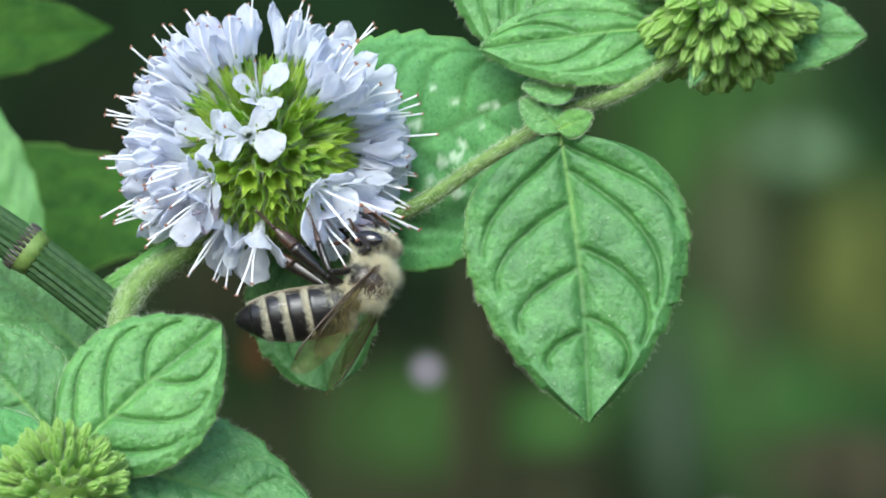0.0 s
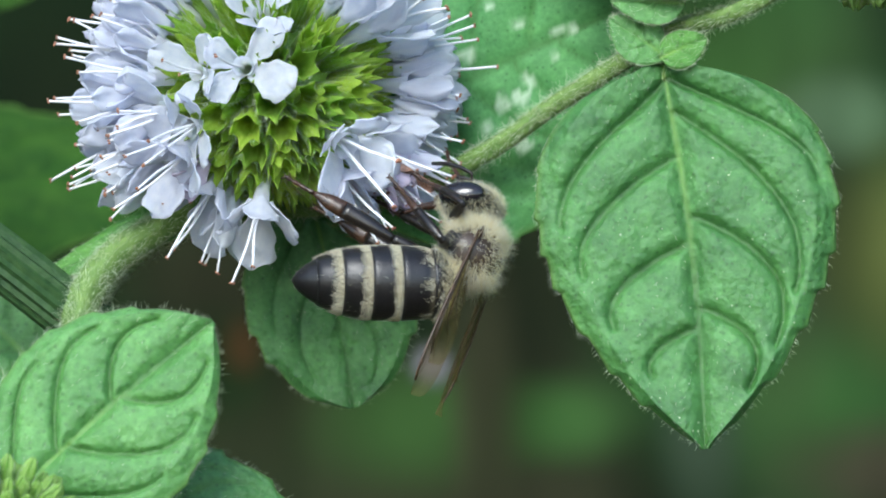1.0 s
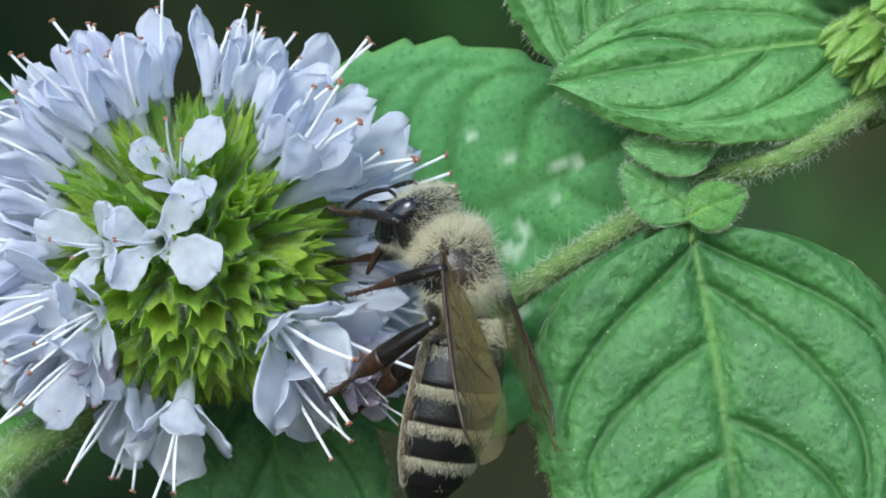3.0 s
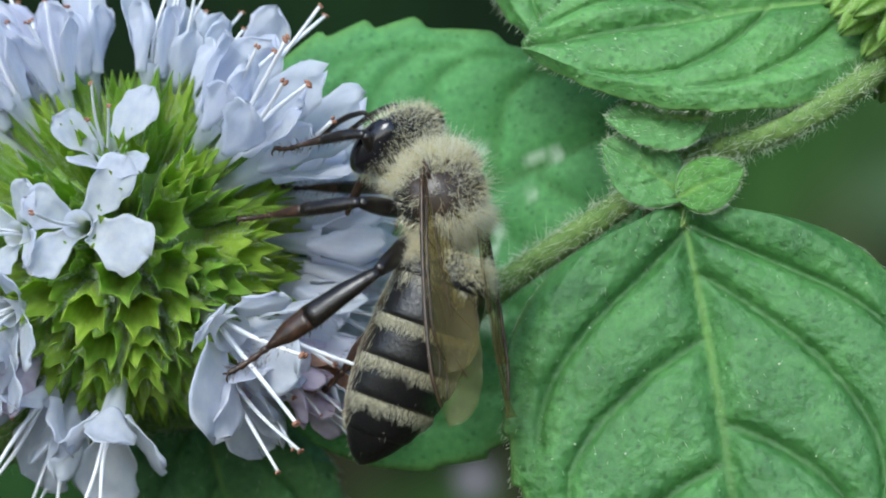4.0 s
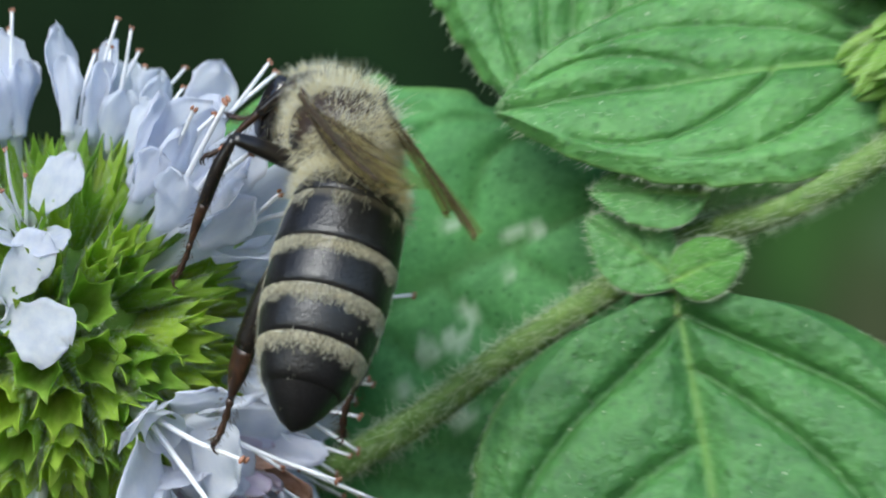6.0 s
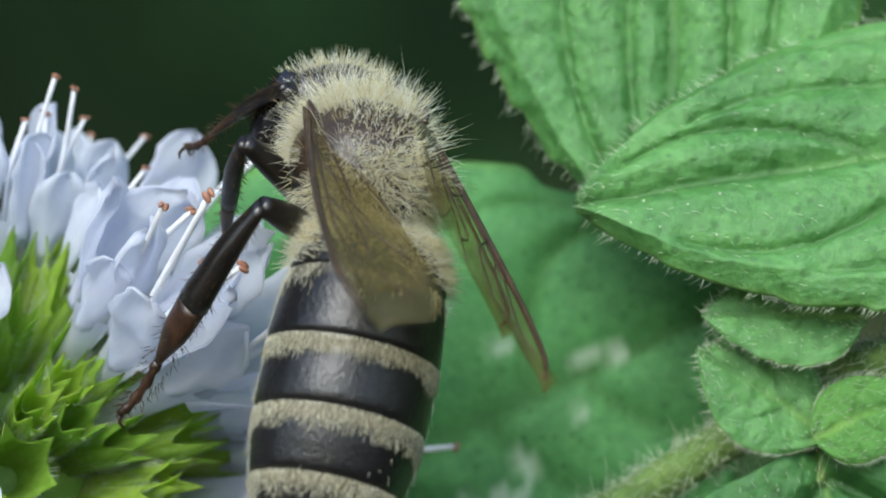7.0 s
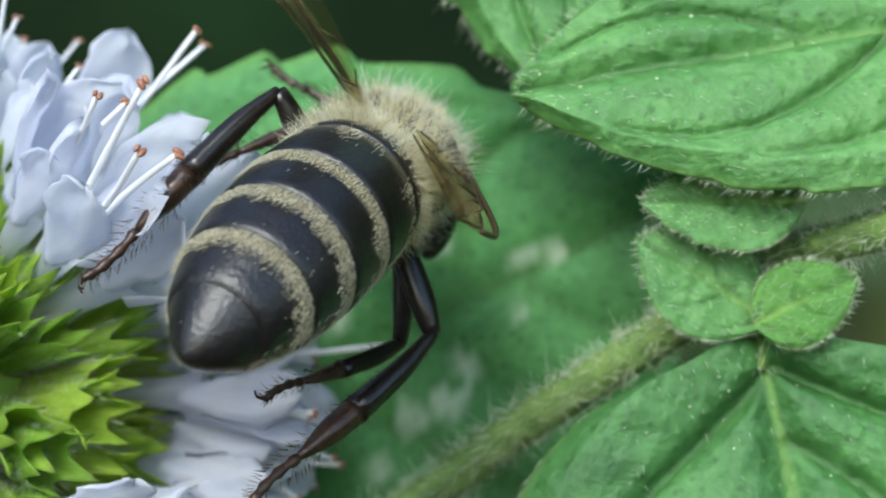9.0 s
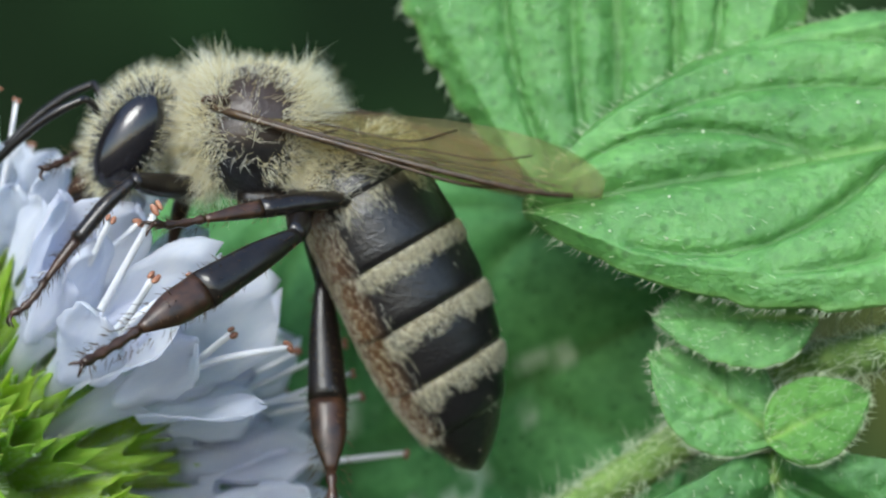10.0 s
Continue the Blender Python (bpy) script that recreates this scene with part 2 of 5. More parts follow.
def place(ob, parent=None, label="", at=None):
    if parent:
        ob.parent = parent
    if at is not None:
        m = at.copy()
        m.translation = m.translation * MM
        ob.matrix_basis = m
    if label:
        ob["label"] = label
    return ob


def again(ob, parent, at, label=""):
    """Another object on the same mesh."""
    return place(new(ob.name.split(".")[0], ob.data), parent, label, at)


def thing(name, base, label, category, group=""):
    ob = new(name)
    ob.empty_display_size = 0.002
    ob.location = Vector(base) * MM
    return tagged(ob, label, category, group)


def unit(v):
    v = np.asarray(v, float)
    return v / max(np.linalg.norm(v), 1e-9)


def aim(origin, forward, up):
    """A pose whose x axis points forward and whose z axis lies towards up."""
    x = Vector(forward).normalized()
    z = Vector(up)
    z = (z - z.dot(x) * x).normalized()
    y = z.cross(x)
    m = Matrix((x, y, z)).transposed().to_4x4()
    m.translation = Vector(origin)
    return m


def outward(origin, axis, spin=0.0):
    """A pose whose z axis points along axis."""
    q = Vector(axis).to_track_quat("Z", "Y").to_matrix().to_4x4()
    return Matrix.Translation(Vector(origin)) @ q @ Matrix.Rotation(spin, 4, "Z")


def join(*pieces):
    verts, faces = [], []
    for v, f in pieces:
        k = len(verts)
        verts.extend([tuple(p) for p in v])
        faces.extend([tuple(i + k for i in t) for t in f])
    return verts, faces


def smooth_line(points, n):
    """A Catmull-Rom line through the points."""
    p = np.asarray(points, float)
    q = np.vstack([2 * p[0] - p[1], p, 2 * p[-1] - p[-2]])
    out = []
    for s in np.linspace(0, len(p) - 1 - 1e-9, n):
        k = int(s)
        t = s - k
        a, b, c, d = q[k], q[k + 1], q[k + 2], q[k + 3]
        out.append(0.5 * (2 * b + (c - a) * t + (2 * a - 5 * b + 4 * c - d) * t * t + (3 * b - a - 3 * c + d) * t ** 3))
    return np.array(out)


def tube(points, radii, sides=8, flat=1.0):
    p = np.asarray(points, float)
    r = np.interp(np.linspace(0, 1, len(p)), np.linspace(0, 1, len(radii)), radii)
    d = np.gradient(p, axis=0)
    d /= np.linalg.norm(d, axis=1)[:, None]
    ref = np.array([0.0, 0.0, 1.0]) if abs(d[0][2]) < 0.9 else np.array([0.0, 1.0, 0.0])
    verts, faces = [], []
    s = unit(np.cross(ref, d[0]))
    for k in range(len(p)):
        s = unit(s - (s @ d[k]) * d[k])
        u = np.cross(d[k], s)
        for a in np.linspace(0, 2 * np.pi, sides, endpoint=False):
            verts.append(p[k] + r[k] * (np.cos(a) * s + flat * np.sin(a) * u))
    for k in range(len(p) - 1):
        for j in range(sides):
            i = (j + 1) % sides
            faces.append((k * sides + j, k * sides + i, (k + 1) * sides + i, (k + 1) * sides + j))
    faces.append(tuple(range(sides))[::-1])
    faces.append(tuple(range((len(p) - 1) * sides, len(p) * sides)))
    return verts, faces


def ball(radii, centre=(0, 0, 0), nu=20, nv=28):
    """A closed ellipsoid as points and faces, poles on the x axis."""
    verts, faces = [], []
    for i in range(nu + 1):
        th = np.pi * (i + 0.02) / (nu + 0.04)
        for j in range(nv):
            ph = 2 * np.pi * j / nv
            verts.append((centre[0] + radii[0] * np.cos(th), centre[1] + radii[1] * np.sin(th) * np.cos(ph), centre[2] + radii[2] * np.sin(th) * np.sin(ph)))
    for i in range(nu):
        for j in range(nv):
            k = (j + 1) % nv
            faces.append((i * nv + j, (i + 1) * nv + j, (i + 1) * nv + k, i * nv + k))
    return verts, faces


def sheet(grid, thick):
    """A closed shell round a grid of points."""
    g = np.asarray(grid, float)
    nu, nv, _ = g.shape
    du, dv = np.gradient(g, axis=0), np.gradient(g, axis=1)
    nrm = np.cross(du, dv)
    nrm /= np.maximum(np.linalg.norm(nrm, axis=2), 1e-9)[..., None]
    low = g - nrm * thick
    verts = np.vstack([g.reshape(-1, 3), low.reshape(-1, 3)])
    faces, m = [], nu * nv
    for i in range(nu - 1):
        for j in range(nv - 1):
            a, b, c, d = i * nv + j, i * nv + j + 1, (i + 1) * nv + j + 1, (i + 1) * nv + j
            faces.append((a, d, c, b))
            faces.append((a + m, b + m, c + m, d + m))
    ring = [j for j in range(nv)] + [i * nv + nv - 1 for i in range(1, nu)] + [(nu - 1) * nv + j for j in range(nv - 2, -1, -1)] + [i * nv for i in range(nu - 2, 0, -1)]
    for a, b in zip(ring, ring[1:] + ring[:1]):
        faces.append((a, b, b + m, a + m))
    return verts, faces


def hairs(roots, ways, lengths, width, bend=None):
    """Many fine tapered three-sided hairs in one mesh."""
    roots, ways = np.asarray(roots, float), np.asarray(ways, float)
    n = len(roots)
    ways = ways / np.linalg.norm(ways, axis=1)[:, None]
    side = np.cross(ways, np.where(np.abs(ways[:, 2:3]) < 0.9, [[0, 0, 1.0]], [[1.0, 0, 0]]))
    side /= np.linalg.norm(side, axis=1)[:, None]
    other = np.cross(ways, side)
    length = np.broadcast_to(np.asarray(lengths, float), (n,))[:, None]
    mid = roots + ways * length * 0.55
    tip = roots + ways * length
    if bend is not None:
        mid, tip = mid + np.asarray(bend) * length * 0.15, tip + np.asarray(bend) * length * 0.5
    verts = np.empty((n, 7, 3))
    for k in range(3):
        a = 2 * np.pi * k / 3
        off = (np.cos(a) * side + np.sin(a) * other) * width
        verts[:, k] = roots + off
        verts[:, 3 + k] = mid + off * 0.7
    verts[:, 6] = tip
    faces = []
    for i in range(n):
        o = i * 7
        for k in range(3):
            j = (k + 1) % 3
            faces.append((o + k, o + j, o + 3 + j, o + 3 + k))
            faces.append((o + 3 + k, o + 3 + j, o + 6))
    return verts.reshape(-1, 3), faces


# ---- setting ----
def build_setting():
    v, f = [], []
    n = 60
    size = 60000.0
    for i in range(n + 1):
        for j in range(n + 1):
            a, b = (2 * i / n - 1), (2 * j / n - 1)
            x, y = size * a * abs(a) ** 3, size * b * abs(b) ** 3
            v.append((x, y, -260 + 8 * noise.noise((x * 0.01, y * 0.01, 0))))
    for i in range(n):
        for j in range(n):
            a = i * (n + 1) + j
            f.append((a, a + n + 1, a + n + 2, a + 1))
    tagged(link_mesh("ground", v, f, GROUND), "dark ground covered with leaf litter under the plants", "ground", kind="structure")
    v, f = [], []
    nu, nv = 48, 24
    for i in range(nu + 1):
        a = radians(-100 + 200 * i / nu)
        for j in range(nv + 1):
            z = -300 + 800 * j / nv
            r = 420 + 25 * noise.noise((3 * a, z * 0.01, 2)) + 0.25 * max(0, z)
            v.append((r * math.sin(a), r * math.cos(a) - 20, z))
    for i in range(nu):
        for j in range(nv):
            a = i * (nv + 1) + j
            f.append((a, a + 1, a + nv + 2, a + nv + 1))
    tagged(link_mesh("backdrop", v, f, DISTANCE), "backdrop shell painted as green and brown undergrowth and its shade, far out of focus", "undergrowth", kind="structure")


# ---- leaves ----
def leaf(parent, base, tip, normal, half, mat, name="leaf", label="", peak=0.42, teeth=6, tooth=0.05, pairs=5, bulge=0.30,
         fold=0.12, seed=0, hairy=1.0, thick=0.16, tipness=1.0, vein_wide=0.085, wave=0.15, veins=None, specks=(), dots=0, fine=1, bow=0.0, skew=0.0):
    """A toothed, quilted mint leaf from base to tip, half as wide to each side as half, its upper face along normal."""
    rng = np.random.default_rng(seed)
    origin = np.array(parent.location) / MM
    base, tip = np.asarray(base, float), np.asarray(tip, float)
    length = np.linalg.norm(tip - base)
    u = unit(tip - base)
    nrm = unit(np.asarray(normal, float) - np.dot(normal, u) * u)
    side = np.cross(nrm, u)
    nu, nv = (96, 57) if fine == 1 else (170, 111)
    us = (1 - np.cos(np.linspace(0, np.pi, nu))) * 0.25 + np.linspace(0, 1, nu) * 0.5
    vs = np.sign(np.linspace(-1, 1, nv)) * np.abs(np.linspace(-1, 1, nv)) ** 0.85
    warp = us ** (math.log(0.37) / math.log(peak))
    prof = sum(np.interp(warp + o, [0, 0.015, 0.05, 0.11, 0.18, 0.27, 0.37, 0.46, 0.585, 0.70, 0.80, 0.88, 0.95, 1.0],
                         [0.04, 0.26, 0.54, 0.76, 0.90, 0.98, 1.0, 0.98, 0.88, 0.72, 0.55, 0.37, 0.17, 0.0]) for o in (-0.02, -0.007, 0.007, 0.02)) / 4
    prof = np.maximum(prof ** tipness * half, 0.02)
    gu, gv = np.meshgrid(us, vs, indexing="ij")
    saw = []
    for s in (-1, 1):
        ph = rng.uniform(0, 1)
        k = us * (teeth + 0.5) + ph + 0.12 * np.sin(us * 17 + ph * 9)
        k = k - np.floor(k)
        saw.append(np.where(k < 0.78, (k / 0.78) ** 1.5, (1 - k) / 0.22))
    edge = np.clip((np.abs(gv) - 0.86) / 0.14, 0, 1)
    cut = np.where(gv < 0, saw[0][:, None], saw[1][:, None])
    env = np.clip(np.minimum(us * 8, (1.0 - us) * 9), 0, 1)[:, None]
    width = prof[:, None] * (1 + skew * np.sign(gv)) * (1 + edge * env * tooth * (cut - 0.4))
    x = gu * length + 0 * width
    x = x + edge * env * tooth * half * 0.9 * (cut - 0.4)
    y = gv * width
    arc = (bow or 0.04 * half * (1 if seed % 2 else -1)) * np.sin(np.pi * gu)
    # veins as curves in the leaf's plane
    dist = np.full(x.shape, 9.0)
    dist2 = np.abs(y)
    if veins is None:
        veins = []
        for s in (-1, 1):
            for k in range(pairs):
                u0 = 0.015 + (0.86 * k / pairs) + rng.uniform(-0.02, 0.02) - (0.07 if s > 0 and k else 0)
                veins.append((s, u0, min(u0 + (0.47 if k else 0.42) * (1 - 0.60 * u0), 0.985), 0.84))
    q = np.linspace(0, 1, 110 if fine > 1 else 50)
    for s, u0, u1, v1 in veins:
        vv = s * v1 * np.sin(q * np.pi / 2 * 0.98) ** 0.92
        uu = u0 + (u1 - u0) * q ** 1.12
        px, py = uu * length, vv * np.interp(uu, us, prof) * (1 + skew * s)
        d = np.sqrt((x[..., None] - px) ** 2 + (y[..., None] - py) ** 2)
        dist = np.minimum(dist, (d + 0.10 * q).min(-1))
    w = 0.085 * half + 0.05
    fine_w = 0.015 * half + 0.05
    groove = 0.6 * np.exp(-(dist / w) ** 1.15) + 0.4 * np.exp(-(dist / (0.3 * w)) ** 2)
    mid = np.exp(-(dist2 / (w * 0.8)) ** 1.3)
    z = bulge * (1 - np.maximum(groove, mid * 0.9)) * np.clip((1 - np.abs(gv)) * 6, 0, 1)
    low = np.array([[noise.noise((a * 0.35 + seed, b * 0.35, 1.7)) for b in y[i]] for i, a in enumerate(x[:, 0])])
    pucker = np.array([[noise.noise((a * 1.5 + seed, b * 1.5, 4.2)) for b in y[i]] for i, a in enumerate(x[:, 0])])
    if fine > 1:
        for i in range(nu):
            for j in range(nv):
                near = noise.voronoi((x[i, j] * 0.62 + seed, y[i, j] * 0.85, 2.0))[0]
                pucker[i, j] += 1.5 * min(1.0, (near[1] - near[0]) * 2.2) * (1 - groove[i, j])
    z += wave * low + 0.05 * pucker + fold * np.abs(y) - 0.02 * y ** 2 / half * 2
    grid = base + x[..., None] * u + (y + arc * (1 - gv ** 2))[..., None] * side + z[..., None] * nrm - origin
    verts, faces = sheet(grid, thick)
    vein = np.exp(-(dist2 / vein_wide) ** 2) * np.clip((0.72 - gu) * 2.2, 0, 1)
    # mask of the vein lines, part pigment, part shade painted into the grooves
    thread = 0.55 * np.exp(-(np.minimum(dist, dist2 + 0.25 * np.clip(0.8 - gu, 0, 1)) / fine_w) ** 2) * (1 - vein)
    speck = np.zeros(x.shape)
    flat = grid + origin
    for sx, sz, sr in specks:
        far = np.hypot(flat[..., 0] - sx, (flat[..., 2] - sz) * 1.25)
        rough = np.array([[noise.noise((p[0] * 2.2, p[2] * 2.2, sx)) for p in row] for row in flat]) if far.min() < sr else 0
        speck = np.maximum(speck, 0.65 * np.clip((sr * (1 + 0.8 * rough) - far) / 0.22, 0, 1))
    rim = 0.4 * np.clip((np.abs(gv) - 0.955) / 0.045, 0, 1)
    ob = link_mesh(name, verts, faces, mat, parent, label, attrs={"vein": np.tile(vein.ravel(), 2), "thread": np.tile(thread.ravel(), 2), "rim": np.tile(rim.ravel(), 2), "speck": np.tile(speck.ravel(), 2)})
    if hairy:
        roots, ways = [], []
        count = int(150 * hairy)
        for s in (0, nv - 1):
            for t in rng.uniform(0.03, 0.98, count):
                i = t * (nu - 1)
                k = int(i)
                p = grid[k, s] + (grid[k + 1, s] - grid[k, s]) * (i - k)
                out = unit(grid[k, s] - grid[k, nv // 2])
                roots.append(p)
                ways.append(out * 0.8 + u * rng.uniform(0.1, 0.9) + nrm * rng.uniform(-0.4, 0.5))
        for _ in range(int(260 * hairy)):
            i, j = rng.integers(2, nu - 3), rng.integers(3, nv - 4)
            roots.append(grid[i, j])
            ways.append(nrm * rng.uniform(0.3, 0.9) + u * rng.uniform(0.2, 1.0) + side * rng.uniform(-0.5, 0.5))
        ln = rng.uniform(0.08, 0.22, len(roots))
        ln[:2 * count] = rng.uniform(0.10, 0.30, 2 * count)
        hv, hf = hairs(roots, ways, ln * min(1.0, 0.5 + half / 8), 0.007, u + rng.normal(0, 0.55, (len(roots), 3)))
        pieces = [(hv, hf)]
        for _ in range(dots):
            i, j = rng.integers(4, nu - 5), rng.integers(4, nv - 5)
            pieces.append(ball((rng.uniform(0.018, 0.045),) * 3, tuple(grid[i, j] + nrm * 0.02), 4, 6))
        hv, hf = join(*pieces) if dots else (hv, hf)
        tagged(link_mesh("leaf_hair", hv, hf, LEAF_HAIR, ob), kind="stuff")
    return ob


def stem_part(parent, points, radii, mat=STEM, name="stem", sides=14, ridge=0.08, fuzz=0, seed=0, n=40, shag=1.0):
    """A ridged, slightly uneven stem with short hairs."""
    rng = np.random.default_rng(seed)
    origin = np.array(parent.location) / MM
    line = smooth_line(points, n)
    v, f = tube(line, radii, sides)
    v = np.array(v)
    rr = np.interp(np.linspace(0, 1, n), np.linspace(0, 1, len(radii)), radii)
    for k in range(n):
        for j in range(sides):
            i = k * sides + j
            off = v[i] - line[k]
            v[i] = line[k] + off * (1 + ridge * math.cos(4 * 2 * math.pi * j / sides) + 0.06 * noise.noise(tuple(v[i] * 1.3)))
    ob = link_mesh(name, v - origin, f, mat, parent)
    if fuzz:
        idx = rng.choice(np.flatnonzero(line[:-1, 2] > -20), fuzz)
        ang = rng.uniform(0, 2 * np.pi, fuzz)
        d = np.gradient(line, axis=0)
        d /= np.linalg.norm(d, axis=1)[:, None]
        roots, ways = [], []
        for k, a in zip(idx, ang):
            s = unit(np.cross(d[k], (0.3, 0.2, 1)))
            o = math.cos(a) * s + math.sin(a) * np.cross(d[k], s)
            roots.append(line[k] + (line[k + 1] - line[k]) * rng.uniform() + o * rr[k] * 0.95 - origin)
            ways.append(o * rng.uniform(0.4, 1.0) + d[k] * rng.uniform(-1.2, 1.2))
        hv, hf = hairs(roots, ways, shag * rng.uniform(0.14, 0.42, fuzz), 0.009, rng.normal(0, 0.6, (fuzz, 3)))
        tagged(link_mesh("stem_hair", hv, hf, LEAF_HAIR, ob), kind="stuff")
    return ob


# ---- flower pieces, their z axis pointing outwards ----
def calyx_mesh(parent, seed, at):
    """A ribbed hairy green cup with a hollow mouth and five pointed teeth."""
    rng = np.random.default_rng(seed)
    rows = [(0.0, 0.24), (0.7, 0.38), (1.5, 0.52), (2.3, 0.63), (2.9, 0.69)]
    sides, verts, faces = 40, [], []
    for z, r in rows:
        for j in range(sides):
            a = 2 * math.pi * j / sides
            rib = 1 + 0.09 * math.cos(10 * a)
            verts.append((r * rib * math.cos(a), r * rib * math.sin(a), z))
    lean = rng.uniform(0.05, 0.40, 5)
    tall = rng.uniform(0.60, 1.0, 5)

    def teeth(inner):
        for share in ((0.35, 0.7, 1.0) if not inner else (1.0, 0.6, 0.0)):
            for j in range(sides):
                t = abs(((j % 8) - 4) / 4)
                peak = max(0.0, 1 - t * 1.12) ** 1.1 * share
                a = 2 * math.pi * (j // 8 * 8 + 4 + (j % 8 - 4) * (1 - 0.16 * share)) / sides
                r = 0.70 - (0.05 if inner else 0.0) + lean[j // 8] * peak * peak
                verts.append((r * math.cos(a), r * math.sin(a), 2.95 + tall[j // 8] * peak))

    teeth(False)
    teeth(True)
    for z, r in ((2.3, 0.53), (1.2, 0.30)):
        for j in range(sides):
            a = 2 * math.pi * j / sides
            verts.append((r * math.cos(a), r * math.sin(a), z))
    top = len(rows) + 8
    for k in range(top - 1):
        for j in range(sides):
            i = (j + 1) % sides
            faces.append((k * sides + j, k * sides + i, (k + 1) * sides + i, (k + 1) * sides + j))
    faces.append(tuple((top - 1) * sides + j for j in range(sides)))
    tip = [float(0.75 * np.clip((v[2] - 3.55) / 0.4, 0, 1)) for v in verts]
    roots, ways = [], []
    for _ in range(640):
        a, z = rng.uniform(0, 2 * np.pi), rng.uniform(0.8, 3.2)
        r = np.interp(z, [q[0] for q in rows], [q[1] for q in rows])
        roots.append((r * math.cos(a), r * math.sin(a), z))
        ways.append((math.cos(a), math.sin(a), rng.uniform(0.5, 1.8)))
    h = hairs(roots, ways, rng.uniform(0.12, 0.42, 640), 0.007)
    v, f = join((verts, faces), h)
    ob = link_mesh("calyx", v, f, CALYX, parent, at=at, attrs={"tip": tip + [0.0] * (len(v) - len(tip))})
    ob.data.materials.append(LEAF_HAIR)
    for p in list(ob.data.polygons)[len(faces):]:
        p.material_index = 1
    return ob


def bud_mesh(parent, seed, at):
    """A closed, ribbed, hairy green bud whose five teeth gather to points."""
    rng = np.random.default_rng(seed)
    rows = [(0.0, 0.26), (0.7, 0.44), (1.5, 0.56), (2.2, 0.62), (2.8, 0.60), (3.2, 0.46), (3.55, 0.26), (3.8, 0.12)]
    sides, verts, faces = 30, [], []
    for z, r in rows:
        for j in range(sides):
            a = 2 * math.pi * j / sides
            rib = 1 + (0.10 + 0.10 * (z > 2.5)) * math.cos(5 * a) + 0.07 * math.cos(10 * a)
            verts.append((r * rib * math.cos(a), r * rib * math.sin(a), z + (0.32 * math.cos(5 * a) if z > 3 else 0)))
    for k in range(len(rows) - 1):
        for j in range(sides):
            i = (j + 1) % sides
            faces.append((k * sides + j, k * sides + i, (k + 1) * sides + i, (k + 1) * sides + j))
    faces.append(tuple((len(rows) - 1) * sides + j for j in range(sides)))
    roots, ways = [], []
    for _ in range(240):
        a, z = rng.uniform(0, 2 * np.pi), rng.uniform(0.6, 3.7)
        r = np.interp(z, [q[0] for q in rows], [q[1] for q in rows])
        roots.append((r * math.cos(a), r * math.sin(a), z))
        ways.append((math.cos(a), math.sin(a), rng.uniform(0.3, 1.8)))
    h = hairs(roots, ways, rng.uniform(0.15, 0.48, 240), 0.011)
    v, f = join((verts, faces), h)
    ob = link_mesh("bud", v, f, BUD, parent, at=at)
    ob.data.materials.append(LEAF_HAIR)
    for p in list(ob.data.polygons)[len(faces):]:
        p.material_index = 1
    return ob


def lobe(rng, along, spread, width, length, curl, notch):
    """One spoon-shaped, crumpled petal lobe leaving the mouth of the tube."""
    nu, nv = 17, 11
    g = np.zeros((nu, nv, 3))
    ph, lean = rng.uniform(0, 6), rng.uniform(-0.25, 0.25)
    for i in range(nu):
        s = i / (nu - 1)
        grow = min(1, s / 0.66)
        w = width * (0.40 + 0.60 * grow * grow * (3 - 2 * grow)) * (math.sqrt(max(0.0, 1 - ((s - 0.70) / 0.30) ** 2)) if s > 0.70 else 1)
        w = max(w * (1 + 0.06 * math.sin(s * 17 + ph)), 0.10)
        for j in range(nv):
            q = 2 * j / (nv - 1) - 1
            out = 0.36 + length * (math.sin(spread) * s + curl * s * s * 0.45)
            up = length * (math.cos(spread) * s - curl * s * s * 0.5) - notch * max(0, s - 0.75) * max(0, 1 - abs(q) * 2.2) * 2.2
            cup = 0.26 * (1 - q * q) * (1 - 0.5 * s) - 0.10 * math.cos(q * 3.1) * s
            ruffle = 0.12 * math.sin(q * 4.5 + ph + s * 4) * s * (0.3 + abs(q))
            g[i, j] = (out + cup * math.cos(spread) + ruffle, q * w * 0.5 + lean * s * s * length * 0.5, up - cup * math.sin(spread) + ruffle * 0.6)
    for i in range(nu):
        for j in range(nv):
            k = 0.16 * i / (nu - 1)
            p = tuple(g[i, j])
            g[i, j, 0] += k * noise.noise((p[0] * 2.0 + ph, p[1] * 2.2, p[2] * 1.5))
            g[i, j, 1] += 0.8 * k * noise.noise((p[0] * 3.0 + ph, p[1] * 3.0, p[2] * 3.5))
            g[i, j, 2] += 1.5 * k * noise.noise((p[0] * 1.4, p[1] * 2.4 + ph, 7.0 + p[2]))
    c, s_ = math.cos(along), math.sin(along)
    g = np.stack([g[..., 0] * c - g[..., 1] * s_, g[..., 0] * s_ + g[..., 1] * c, g[..., 2]], -1)
    return sheet(g, 0.03)


